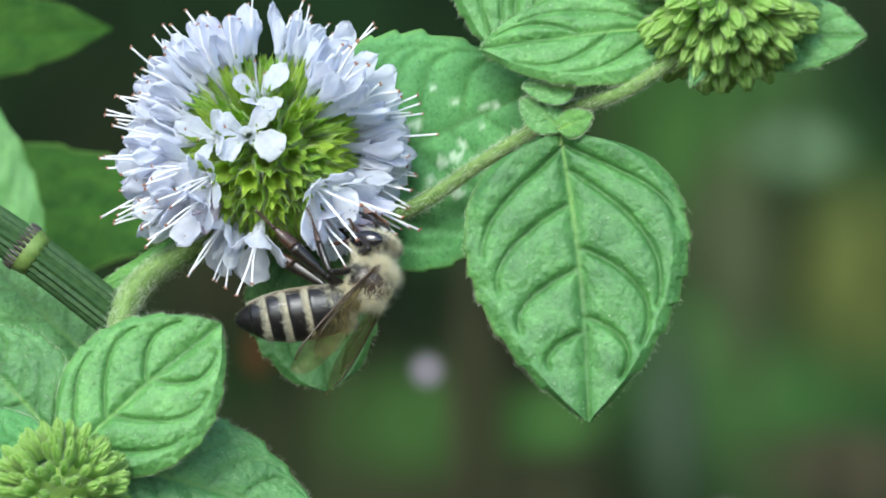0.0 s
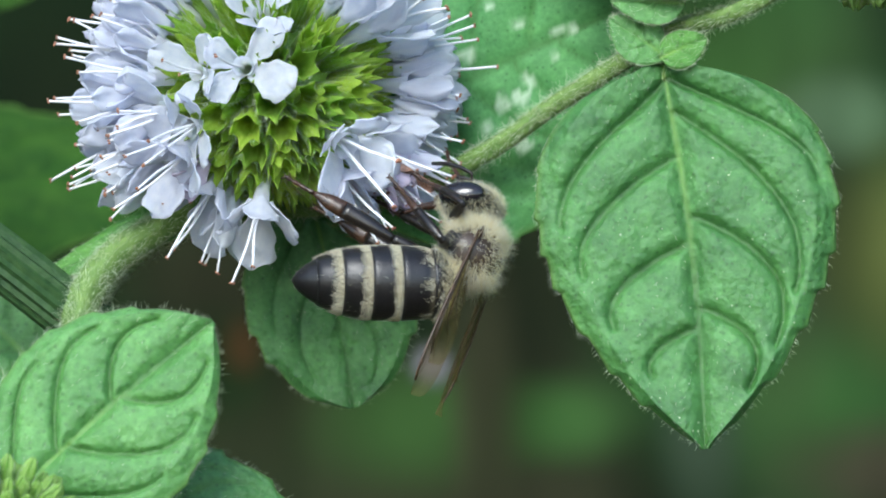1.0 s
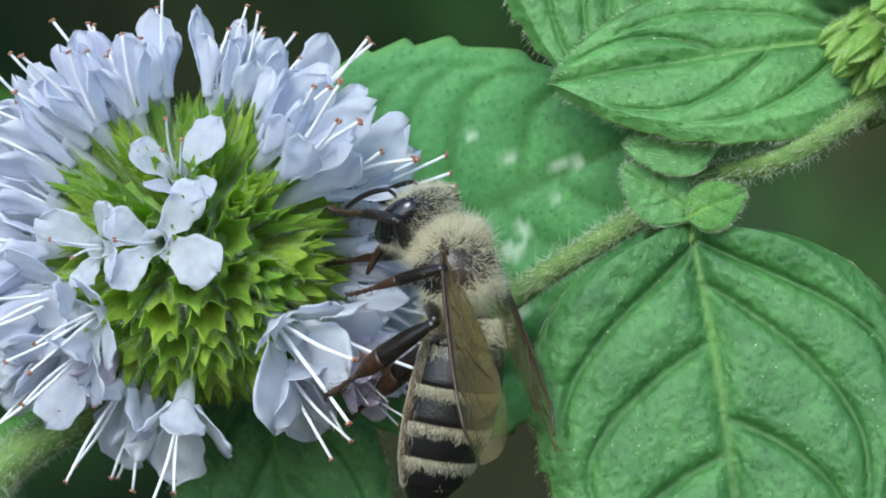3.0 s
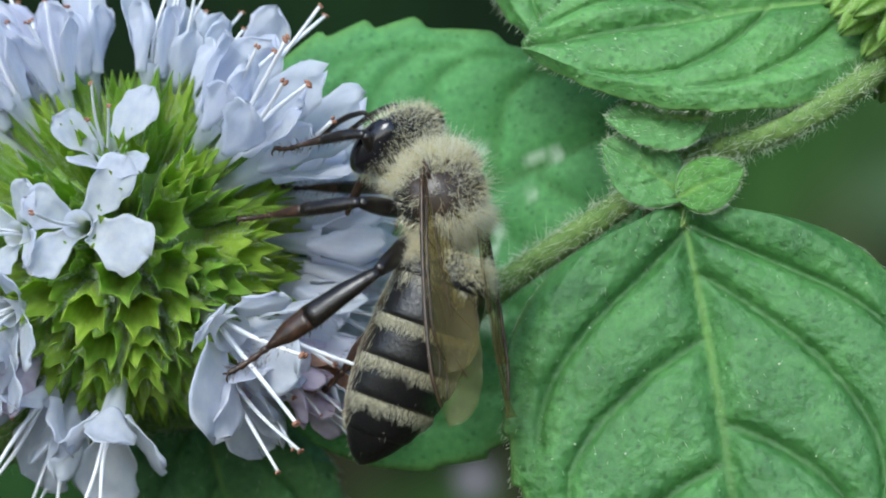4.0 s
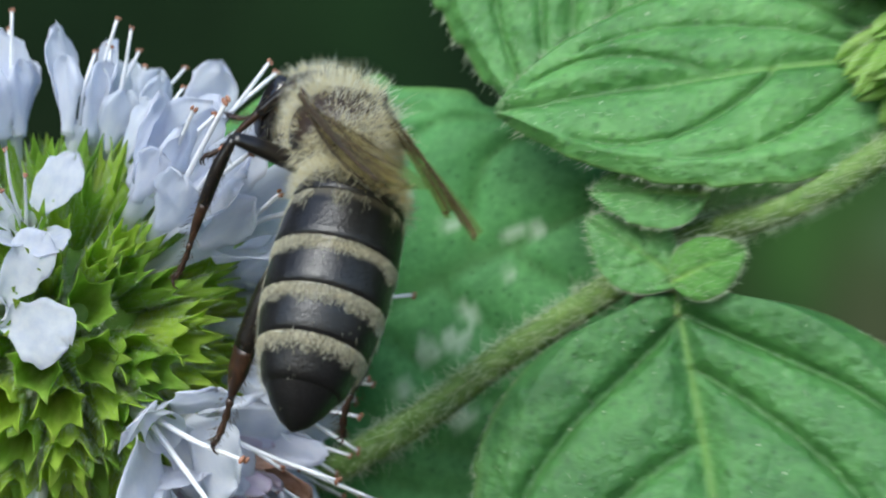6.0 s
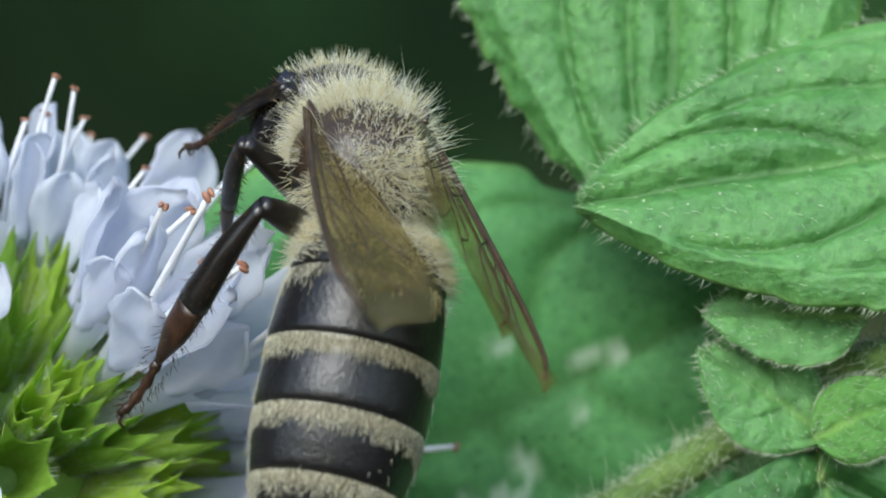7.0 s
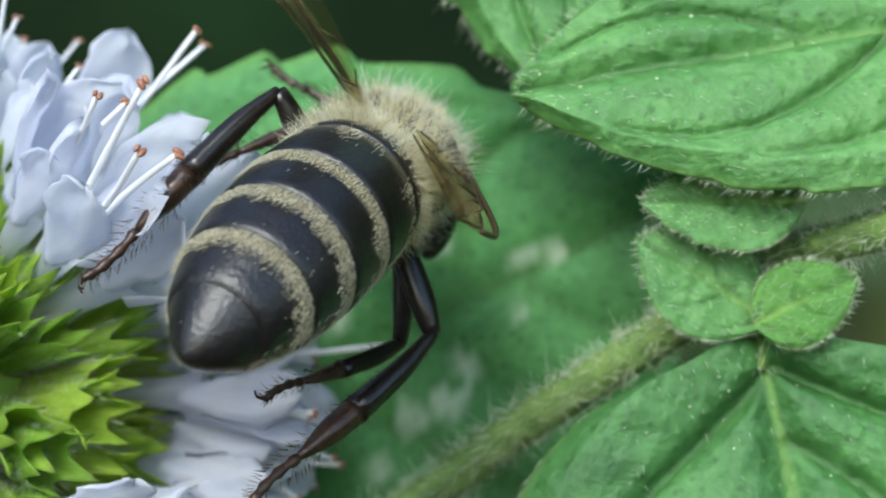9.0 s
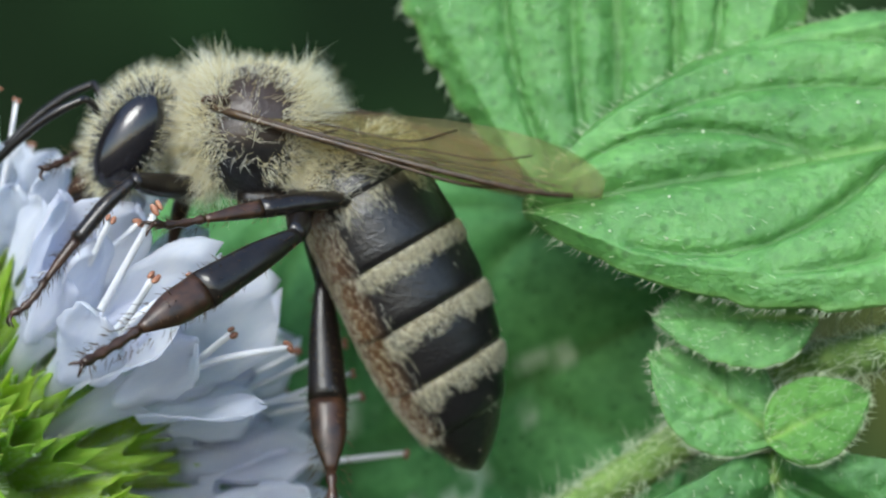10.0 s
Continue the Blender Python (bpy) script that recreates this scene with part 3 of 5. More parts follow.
def floret_mesh(parent, seed, at, openness, mat=None):
    """A white corolla: a slender tube, a broad notched upper lip and three uneven lower lobes."""
    rng = np.random.default_rng(seed)
    tv, tf = tube([(0, 0, -1.2), (0, 0, 0.0), (0, 0, 0.8), (0, 0, 1.3)], [0.26, 0.30, 0.40, 0.56], 14)
    pieces = [(tv, tf[:-1])]
    for k in range(4):
        al = k * math.pi / 2 + rng.uniform(-0.25, 0.25)
        size = 1.18 if k == 0 else rng.uniform(0.78, 1.0)
        if openness > 0.5:
            v, f = lobe(rng, al, openness * rng.uniform(0.8, 1.15), size * rng.uniform(1.6, 2.0), size * rng.uniform(2.2, 2.7), rng.uniform(-0.08, 0.30), 0.45 if k == 0 else 0.12)
        else:
            v, f = lobe(rng, al, openness * rng.uniform(0.15, 0.95), size * rng.uniform(1.15, 1.55), size * rng.uniform(2.4, 3.1), rng.uniform(-0.10, 0.22), 0.3 if k == 0 else 0.1)
        pieces.append(([(a, b, c + 0.95) for a, b, c in v], f))
    v, f = join(*pieces)
    return link_mesh("floret", v, f, mat or PETAL, parent, at=at)


def stamen_mesh(parent, seed, at, length):
    """A fine white thread with a paired red-brown tip."""
    rng = np.random.default_rng(seed)
    lean = rng.uniform(0.1, 0.28)
    line = smooth_line([(0.1, 0, 0.9), (0.15 + lean, 0.1, 1.2 + length * 0.5), (0.15 + 2.6 * lean, -0.05, 1.2 + length * 1.05)], 9)
    thread = tube(line, [0.078, 0.068, 0.055], 7)
    e = line[-1]
    v, f = join(thread, ball((0.12, 0.06, 0.065), (e[0], e[1] + 0.055, e[2]), 6, 8), ball((0.10, 0.048, 0.055), (e[0] + 0.04, e[1] - 0.055, e[2] + 0.03), 6, 8))
    ob = link_mesh("stamen", v, f, FILAMENT, parent, at=at)
    ob.data.materials.append(ANTHER)
    for p in list(ob.data.polygons)[len(thread[1]):]:
        p.material_index = 1
    return ob


def ray_out(angle, polar):
    """A way out of the flower head: angle round the line of sight from the right upwards, polar away from the viewer's side, in degrees."""
    a, p = radians(angle), radians(polar)
    return np.array([math.sin(p) * math.cos(a), -math.cos(p), math.sin(p) * math.sin(a)])


def build_flower():
    centre = np.array([-11.7, 8.0, 7.4])
    plant = thing("mint_flower", (-20.9, 1.0, -11.5), "round white-lilac mint flower head with green calyces on a hairy stem", "flower")
    org = np.array(plant.location) / MM
    c = Vector(centre - org)
    rng = np.random.default_rng(11)
    stem_part(plant, [(-20.6, 2, -260), (-20.6, 2.5, -50), (-20.6, 3, -16), (-20.9, 4, -11.5), (-21.3, 6, -5.9), (-21.1, 7, -3.4), (-19.6, 8, -1.2), (-16.5, 9, 0.9), (-13, 9, 4)],
              [0.75, 0.75, 0.75, 0.75, 0.8, 0.85, 0.8, 0.75, 0.8], fuzz=5000, seed=3, n=90, shag=1.5)
    v, f = ball((3.9, 3.9, 3.9), tuple(c))
    link_mesh("receptacle", v, f, CORE, plant)
    # the calyces, evenly spread, facing all ways but straight back
    master = [calyx_mesh(plant, s, outward(c + Vector(ray_out(0, 0)) * 3.0, ray_out(0, 0), s)) for s in range(5)]
    ways = []
    # wide spent cups low on the head, slender flowering ones above
    for n, upper in ((172, False), (270, True)):
        for k in range(n):
            y = 1 - 2 * (k + 0.5) / n
            r = math.sqrt(1 - y * y)
            a = k * 2.39996
            w = np.array([r * math.cos(a), -y, r * math.sin(a)])
            if y > -0.5 and (w[2] > 0.28 - 0.3 * w[0]) == upper:
                ways.append(unit(w + rng.normal(0, 0.04, 3)))
    # florets: angle, polar, how far they open, turn of the upper lip
    spots = [(92, 33, 0.95, 55), (142, 12, 1.15, -32), (171, 33, 1.0, 150), (211, 43, 1.0, 238), (-37, 50, 0.75, 250), (-33, 66, 0.6, 190), (196, 54, 0.75, 190), (222, 56, 0.6, 240),
             (176, 66, 0.42, 170), (186, 72, 0.36, 200), (195, 68, 0.40, 180), (204, 72, 0.36, 210), (213, 70, 0.42, 220), (190, 84, 0.30, 190), (207, 86, 0.30, 190), (218, 80, 0.34, 230),
             (160, 70, 0.34, 150), (153, 78, 0.30, 160), (165, 82, 0.30, 160), (146, 72, 0.32, 150), (137, 74, 0.30, 140), (130, 78, 0.28, 130), (124, 70, 0.30, 120), (117, 80, 0.28, 120), (110, 72, 0.30, 110), (100, 80, 0.26, 100),
             (79, 76, 0.26, 90), (72, 82, 0.28, 60), (62, 78, 0.26, 70), (50, 82, 0.28, 40), (38, 54, 0.46, 30), (50, 57, 0.40, 40), (27, 58, 0.42, 20),
             (17, 84, 0.42, 20), (8, 90, 0.40, 10), (0, 86, 0.45, 0), (-8, 94, 0.38, -10), (-16, 88, 0.42, -20), (-24, 90, 0.42, -20), (-30, 84, 0.4, -30), (-44, 74, 0.5, -60),
             (243, 66, 0.62, 230), (252, 76, 0.45, 260), (268, 62, 0.70, 250), (-52, 64, 0.6, -70)]
    for a in (20, 68, 98, 112, 126, 140, 154, 168, 182, 198, 212, -12, -30):
        spots.append((a + rng.uniform(-4, 4), rng.uniform(90, 102), rng.uniform(0.22, 0.34), rng.uniform(0, 360)))
    used = [unit(ray_out(a, p)) for a, p, _, _ in spots]
    ways = [w for w in ways if all(np.dot(w, q) < 0.985 for q in used)] + used
    for k, w in enumerate(ways):
        reach = rng.uniform(2.3, 2.9)
        m = outward(c + Vector(w * reach), w + rng.normal(0, 0.07, 3), rng.uniform(0, 6))
        if w[2] > 0.28 - 0.3 * w[0]:
            m = m @ Matrix.Diagonal((0.66, 0.66, 1.08, 1))
        if k < 5:
            mm = m.copy()
            mm.translation = mm.translation * MM
            master[k].matrix_basis = mm
        else:
            again(master[k % 5], plant, m)
    flo, sta = {}, []
    for k, (a, p, o, turn) in enumerate(spots):
        w = unit(ray_out(a, p))
        m = outward(c + Vector(w * (5.9 if a in (38, 27) else 5.5 if a == 50 else 5.1 if p < 55 else rng.uniform(5.0, 5.8))), w + rng.normal(0, 0.08, 3), radians(turn))
        m = m @ Matrix.Scale((0.82, 0.94, 0.82, 0.98)[k] if k < 4 else 1.3 if a in (38, 27, -37) else 1.15 if a == 50 else rng.uniform(0.90, 1.02) if 45 < a < 112 else rng.uniform(1.02, 1.20), 4)
        key = (round(o * 5), k % 5)
        if key in flo:
            ob = again(flo[key], plant, m)
        else:
            ob = flo[key] = floret_mesh(plant, 20 + k, m, o)
        for q in range(1 if p < 30 else 2 if k % 3 else 3):
            spin = Matrix.Rotation((0.9 if p < 30 else q * math.pi / 1.5) + math.pi + rng.uniform(-0.5, 0.5), 4, "Z")
            if len(sta) < 8:
                sta.append(stamen_mesh(ob, 60 + len(sta), spin, (2.2, 2.8, 3.2, 3.6, 2.5, 3.0, 3.4, 4.0)[len(sta)]))
            else:
                again(sta[int(rng.integers(0, 8))], ob, spin)
    # withered florets low on the near side
    for k, (a, p, mat, lab) in enumerate(((-48, 74, PETAL_LILAC, "fading lilac floret"), (-52, 80, PETAL_BROWN, "withered brown floret"), (-40, 82, PETAL_LILAC, "fading lilac floret"),
                                          (232, 62, PETAL_LILAC, "fading pink floret"), (-38, 74, PETAL_LILAC, "fading pink floret"), (-33, 80, PETAL_LILAC, "fading pink floret"), (-41, 80, PETAL_LILAC, "fading pink floret"), (-36, 78, PETAL_BROWN, "withered brown floret"))):
        w = unit(ray_out(a, p))
        ob = floret_mesh(plant, 90 + k, outward(c + Vector(w * (5.0, 5.0, 5.0, 5.0, 6.9, 5.6, 7.3, 6.6)[k]), w, k) @ Matrix.Scale(0.75, 4), 0.45, mat)
        ob["label"] = lab
        for q in range(2):
            again(sta[(k + q) % 8], ob, Matrix.Rotation(q * 2.1, 4, "Z"))
    leaf(plant, (-9.9, 14.5, 2.0), (-7.6, 14.0, -9.3), (0.2, -0.9, -0.35), 4.6, LEAF, tipness=0.75, peak=0.48, fine=2, veins=((-1, 0.05, 0.60, 0.74), (-1, 0.30, 0.86, 0.60), (1, 0.08, 0.66, 0.74), (1, 0.42, 0.90, 0.52)), label="dark green leaf hanging below the flower head", seed=5, teeth=5)
    leaf(plant, (-12.5, 10, 2.6), (-23.8, 10.5, -2.4), (0.1, -0.6, 0.8), 1.7, LEAF_SOFT, label="bright green narrow leaf under the flower", seed=6, bulge=0.12)
    leaf(plant, (-12.5, 11, 4.0), (-20.5, 12.0, 1.5), (0, -0.7, 0.7), 1.6, LEAF_SOFT, seed=16, bulge=0.12)
    return plant


def bud_head(plant, centre, radius, count, seed, back=-0.3, scale=1.0):
    """A dense head of closed buds, parts of their plant."""
    rng = np.random.default_rng(seed)
    org = np.array(plant.location) / MM
    c = Vector(np.asarray(centre) - org)
    v, f = ball((radius * 0.48,) * 3, tuple(c))
    link_mesh("receptacle", v, f, CORE, plant)
    made = []
    for k in range(count):
        y = 1 - 2 * (k + 0.5) / count
        if y < back:
            continue
        r = math.sqrt(1 - y * y)
        a = k * 2.39996 + seed
        w = unit(np.array([r * math.cos(a), -y, r * math.sin(a)]) + rng.normal(0, 0.06, 3))
        way = unit(w + np.array([0, -0.1, -0.25 if w[2] < 0 else 0.1]))
        m = outward(c + Vector(w * (radius - 3.9 * scale * rng.uniform(0.85, 1.0))), way, rng.uniform(0, 6)) @ Matrix.Scale(scale * rng.uniform(0.8, 1.1), 4)
        if len(made) < 4:
            made.append(bud_mesh(plant, seed + k, m))
        else:
            again(made[k % 4], plant, m)


def build_right_shoot():
    plant = thing("mint_shoot", (-5.2, 10.0, 1.7), "hairy mint shoot with toothed leaves and closed buds", "mint plant", "mint shoots")
    stem_part(plant, [(-20.6, 8.0, -260), (-20.6, 8.0, -60), (-20.7, 9.0, -16), (-21.2, 10.5, -6.2), (-20.8, 11.4, -3.2), (-18.6, 12.4, -0.8), (-15, 13.2, 0.8), (-11, 12.6, 1.2), (-5.2, 10.3, 1.9), (-0.6, 8.5, 4.0), (2.8, 7, 6.3), (6.2, 5.5, 8.4), (8.65, 4.9, 9.9), (12.2, 2.6, 10.95), (16.0, 2.6, 13.5), (18.8, 4.0, 16.5)],
              [0.60, 0.60, 0.60, 0.58, 0.54, 0.48, 0.46, 0.50], fuzz=9000, seed=8, n=110, shag=1.3)
    leaf(plant, (8.15, 4.4, 8.1), (9.86, 1.0, -10.86), (-0.05, -1, 0.05), 7.5, LEAF, label="large oval toothed mint leaf with sunken veins", seed=1, teeth=9, tooth=0.034, fine=2, bow=0.42, skew=0.055,
         veins=((-1, 0.04, 0.40, 0.86), (-1, 0.24, 0.53, 0.80), (-1, 0.47, 0.67, 0.74), (-1, 0.69, 0.80, 0.62), (1, 0.03, 0.34, 0.90), (1, 0.12, 0.62, 0.78), (1, 0.40, 0.75, 0.78), (1, 0.64, 0.86, 0.72)), bulge=0.85, fold=0.03, hairy=1.4, dots=70, peak=0.37, wave=0.25)
    stem_part(plant, [(8.4, 4.9, 9.4), (8.1, 4.5, 8.4), (8.1, 4.2, 7.4)], [0.32, 0.28, 0.22], name="petiole", n=12, fuzz=80)
    leaf(plant, (16.2, 4.2, 15.3), (2.74, 3.4, 13.77), (-0.05, -0.9, 0.45), 3.75, LEAF_PALE, label="pale green toothed leaf below the bud head", seed=2, teeth=6, tooth=0.03, fine=2,
         veins=((-1, 0.02, 0.55, 0.86), (-1, 0.06, 0.80, 0.62), (-1, 0.50, 0.92, 0.55), (1, 0.10, 0.62, 0.80), (1, 0.36, 0.84, 0.72)), bulge=0.6, fold=0.04, hairy=1.3, dots=30, peak=0.42, tipness=0.9, wave=0.2)
    leaf(plant, (5.2, 7.5, 27.5), (5.0, 6.0, 12.6), (-0.15, -0.95, 0.2), 5.2, LEAF_PALE, seed=3, teeth=11, tooth=0.03, bulge=0.65, fine=2, veins=((-1, 0.02, 0.92, 0.62), (-1, 0.22, 0.96, 0.28), (-1, 0.02, 0.5, 0.9), (1, 0.05, 0.9, 0.6), (1, 0.3, 0.95, 0.4)), fold=0.03, hairy=1.4)
    leaf(plant, (19.5, 6.0, 15.2), (28.57, 4.0, 14.68), (0.1, -0.9, 0.4), 3.1, LEAF_PALE, seed=4, teeth=5, pairs=4)
    leaf(plant, (18.2, 1.6, 14.75), (16.62, 1.2, 11.1), (-0.4, -0.9, 0), 0.95, LEAF, name="bract", seed=7, pairs=3, bulge=0.08, hairy=0.5, peak=0.35)
    leaf(plant, (8.50, 3.8, 8.35), (5.38, 3.6, 10.53), (0.15, -0.95, 0.25), 1.32, LEAF_PALE, label="small young leaf at the stem joint", seed=12, pairs=2, bulge=0.10, hairy=0.8, teeth=5, tooth=0.02, fold=0.06, tipness=1.25, peak=0.52, thick=0.06)
    leaf(plant, (7.95, 3.4, 8.45), (10.3, 3.1, 9.45), (-0.1, -0.95, 0.2), 0.98, LEAF_SOFT, label="small bright young leaf at the stem joint", seed=13, pairs=2, bulge=0.10, hairy=0.8, teeth=5, tooth=0.02, fold=0.06, tipness=0.95, thick=0.06)
    leaf(plant, (9.2, 3.2, 11.15), (5.5, 3.3, 11.3), (0.05, -0.95, 0.3), 1.15, LEAF_PALE, label="small young leaf at the stem joint", seed=14, pairs=2, bulge=0.08, hairy=0.8, teeth=6, tooth=0.05, fold=0.06, thick=0.06)
    leaf(plant, (-9.4, 11.4, 3.7), (7.4, 10.4, 11.7), (0.05, -1, 0.15), 8.4, LEAF_BACK, label="broad shaded leaf dotted with white specks", seed=9, teeth=9, tooth=0.04, pairs=6, bulge=0.4,
                fold=0.02, hairy=0, peak=0.45,
         specks=((1.2, 10.6, 0.42), (3.2, 10.3, 0.5), (3.9, 10.35, 0.42), (-1.4, 9.0, 0.6), (1.7, 7.7, 0.42), (1.1, 6.7, 0.6), (0.2, 6.6, 0.5), (1.4, 4.3, 0.5), (-0.6, 5.2, 0.45), (3.0, 8.9, 0.3), (-0.4, 11.6, 0.36), (-2.2, 6.6, 0.4)))
    bud_head(plant, (18.9, 4.0, 17.3), 6.2, 250, 31, scale=0.82)


def build_left_shoot():
    plant = thing("mint_shoot", (-23.5, -8.0, -30.0), "mint shoot with pale toothed leaves round a yellow-green bud head", "mint plant", "mint shoots")
    stem_part(plant, [(-22.5, -6, -260), (-23.0, -7, -60), (-23.5, -8, -30), (-23.4, -9.5, -17)], [0.8, 0.8, 0.8, 0.7], fuzz=200, seed=4)
    leaf(plant, (-23.6, -8.4, -12.9), (-13.75, -7.0, -4.2), (0.05, -0.95, 0.35), 5.0, LEAF_PALE, label="pale green pointed leaf beside the bud head", seed=21, teeth=7, tooth=0.03, fine=2, bulge=0.6, hairy=1.2, fold=0.03, tipness=1.0, peak=0.48,
         veins=((-1, 0.08, 0.50, 0.82), (-1, 0.32, 0.72, 0.76), (-1, 0.58, 0.88, 0.62), (1, 0.04, 0.44, 0.82), (1, 0.28, 0.68, 0.78), (1, 0.54, 0.86, 0.66)))
    leaf(plant, (-24.4, -6.5, -11.4), (-31.3, -5.0, -4.6), (-0.1, -0.95, 0.25), 4.0, LEAF, seed=22, teeth=6, pairs=5, bulge=0.35)
    leaf(plant, (-21.0, -7.0, -13.0), (-7.5, -4.0, -17.2), (0.1, -0.9, 0.4), 4.9, LEAF, seed=23, teeth=6, pairs=5, bulge=0.35)
    leaf(plant, (-24.4, -9.3, -12.4), (-30.5, -9.5, -10.2), (0, -0.9, 0.4), 1.9, LEAF_BACK, seed=24, teeth=4, pairs=4, bulge=0.2)
    bud_head(plant, (-23.5, -11.0, -14.6), 4.4, 260, 77, scale=0.5)


def build_left_side():
    stalk = thing("horsetail_stalk", (-19.0, 10.0, -260.0), "thick ridged dark green horsetail stalk with a dark-toothed joint", "stalk")
    line = [(-40, 8, 9.3), (-34.3, 8, 4.8), (-28.1, 8, 0.7), (-22, 8, -4), (-19.4, 8.4, -6.4), (-18.6, 8.9, -10), (-18.8, 9.5, -30), (-19, 10, -260)]
    org = np.array(stalk.location) / MM
    pts = smooth_line(line, 90)
    v, f = tube(pts, [1.35, 1.4, 1.42, 1.4, 1.4], 36)
    v = np.array(v)
    for k in range(90):
        for j in range(36):
            i = k * 36 + j
            v[i] = pts[k] + (v[i] - pts[k]) * (1 + 0.06 * (-1) ** j)
    link_mesh("stalk", v - org, f, HORSETAIL, stalk, smooth=False)
    d = unit(np.array(line[3]) - np.array(line[2]))
    p = np.array([-28.0, 8, 0.62])
    v, f = tube([p - d * 0.2, p + d * 0.3, p + d * 0.7, p + d * 1.2], [1.62, 1.66, 1.58, 1.44], 36)
    link_mesh("joint", np.array(v) - org, f, BAND_PALE, stalk, "pale yellow-green joint")
    s = unit(np.cross(d, (0, 1, 0)))
    q = np.cross(d, s)
    tooth = None
    for k in range(26):
        a = 2 * math.pi * k / 26
        o = math.cos(a) * s + math.sin(a) * q
        m = aim(p + o * 1.62 - d * 0.1 - org, -d, o)
        if tooth is None:
            tv = [(-0.25, -0.17, 0.0), (-0.25, 0.17, 0.0), (-0.25, 0.0, 0.14), (0.2, -0.15, 0.03), (0.2, 0.15, 0.03), (0.2, 0.0, 0.15), (0.62, 0, 0.04)]
            tf = [(0, 1, 2), (0, 3, 4, 1), (1, 4, 5, 2), (2, 5, 3, 0), (3, 6, 4), (4, 6, 5), (5, 6, 3)]
            tooth = link_mesh("sheath_tooth", tv, tf, BAND_DARK, stalk, smooth=False, at=m)
        else:
            again(tooth, stalk, m)
    # leaves 43 and 44 have their shade put into the leaf colour
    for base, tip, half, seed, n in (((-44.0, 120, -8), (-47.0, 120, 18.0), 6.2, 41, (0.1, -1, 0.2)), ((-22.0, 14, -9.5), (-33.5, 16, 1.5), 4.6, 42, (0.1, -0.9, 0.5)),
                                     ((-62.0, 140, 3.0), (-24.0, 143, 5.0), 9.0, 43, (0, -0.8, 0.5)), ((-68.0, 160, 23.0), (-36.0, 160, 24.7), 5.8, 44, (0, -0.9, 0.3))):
        far = thing("mint_shoot", (base[0], base[1], base[2] - 30), {43: "single broad mint leaf on a thin stalk, shade put into its dark green", 44: "single mint leaf on a thin stalk, shade put into its dark green"}.get(seed, "single pale green mint leaf on a thin stalk"), "mint plant", "mint shoots")
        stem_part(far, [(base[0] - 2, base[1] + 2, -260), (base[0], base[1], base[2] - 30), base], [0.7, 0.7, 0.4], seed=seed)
        leaf(far, base, tip, n, half, LEAF_DIMMED if seed in (43, 44) else LEAF_PALE, seed=seed, hairy=0, bulge=0.25, wave=0.4)


build_setting()
flower = build_flower()
cam.data.dof.use_dof, cam.data.dof.focus_object, cam.data.dof.aperture_fstop = True, flower, 105
build_right_shoot()
build_left_shoot()
build_left_side()


# ---- the bee: x forwards, y to its left, z up its back; the thorax is its origin ----
def skin_points(radii, centre, count, rng, keep=None):
    """Places and outward ways spread over an ellipsoid."""
    p = rng.normal(0, 1, (count * 2, 3))
    p /= np.linalg.norm(p, axis=1)[:, None]
    if keep is not None:
        p = p[keep(p)]
    p = p[:count]
    r = np.asarray(radii)
    n = p / r
    n /= np.linalg.norm(n, axis=1)[:, None]
    return p * r + np.asarray(centre), n


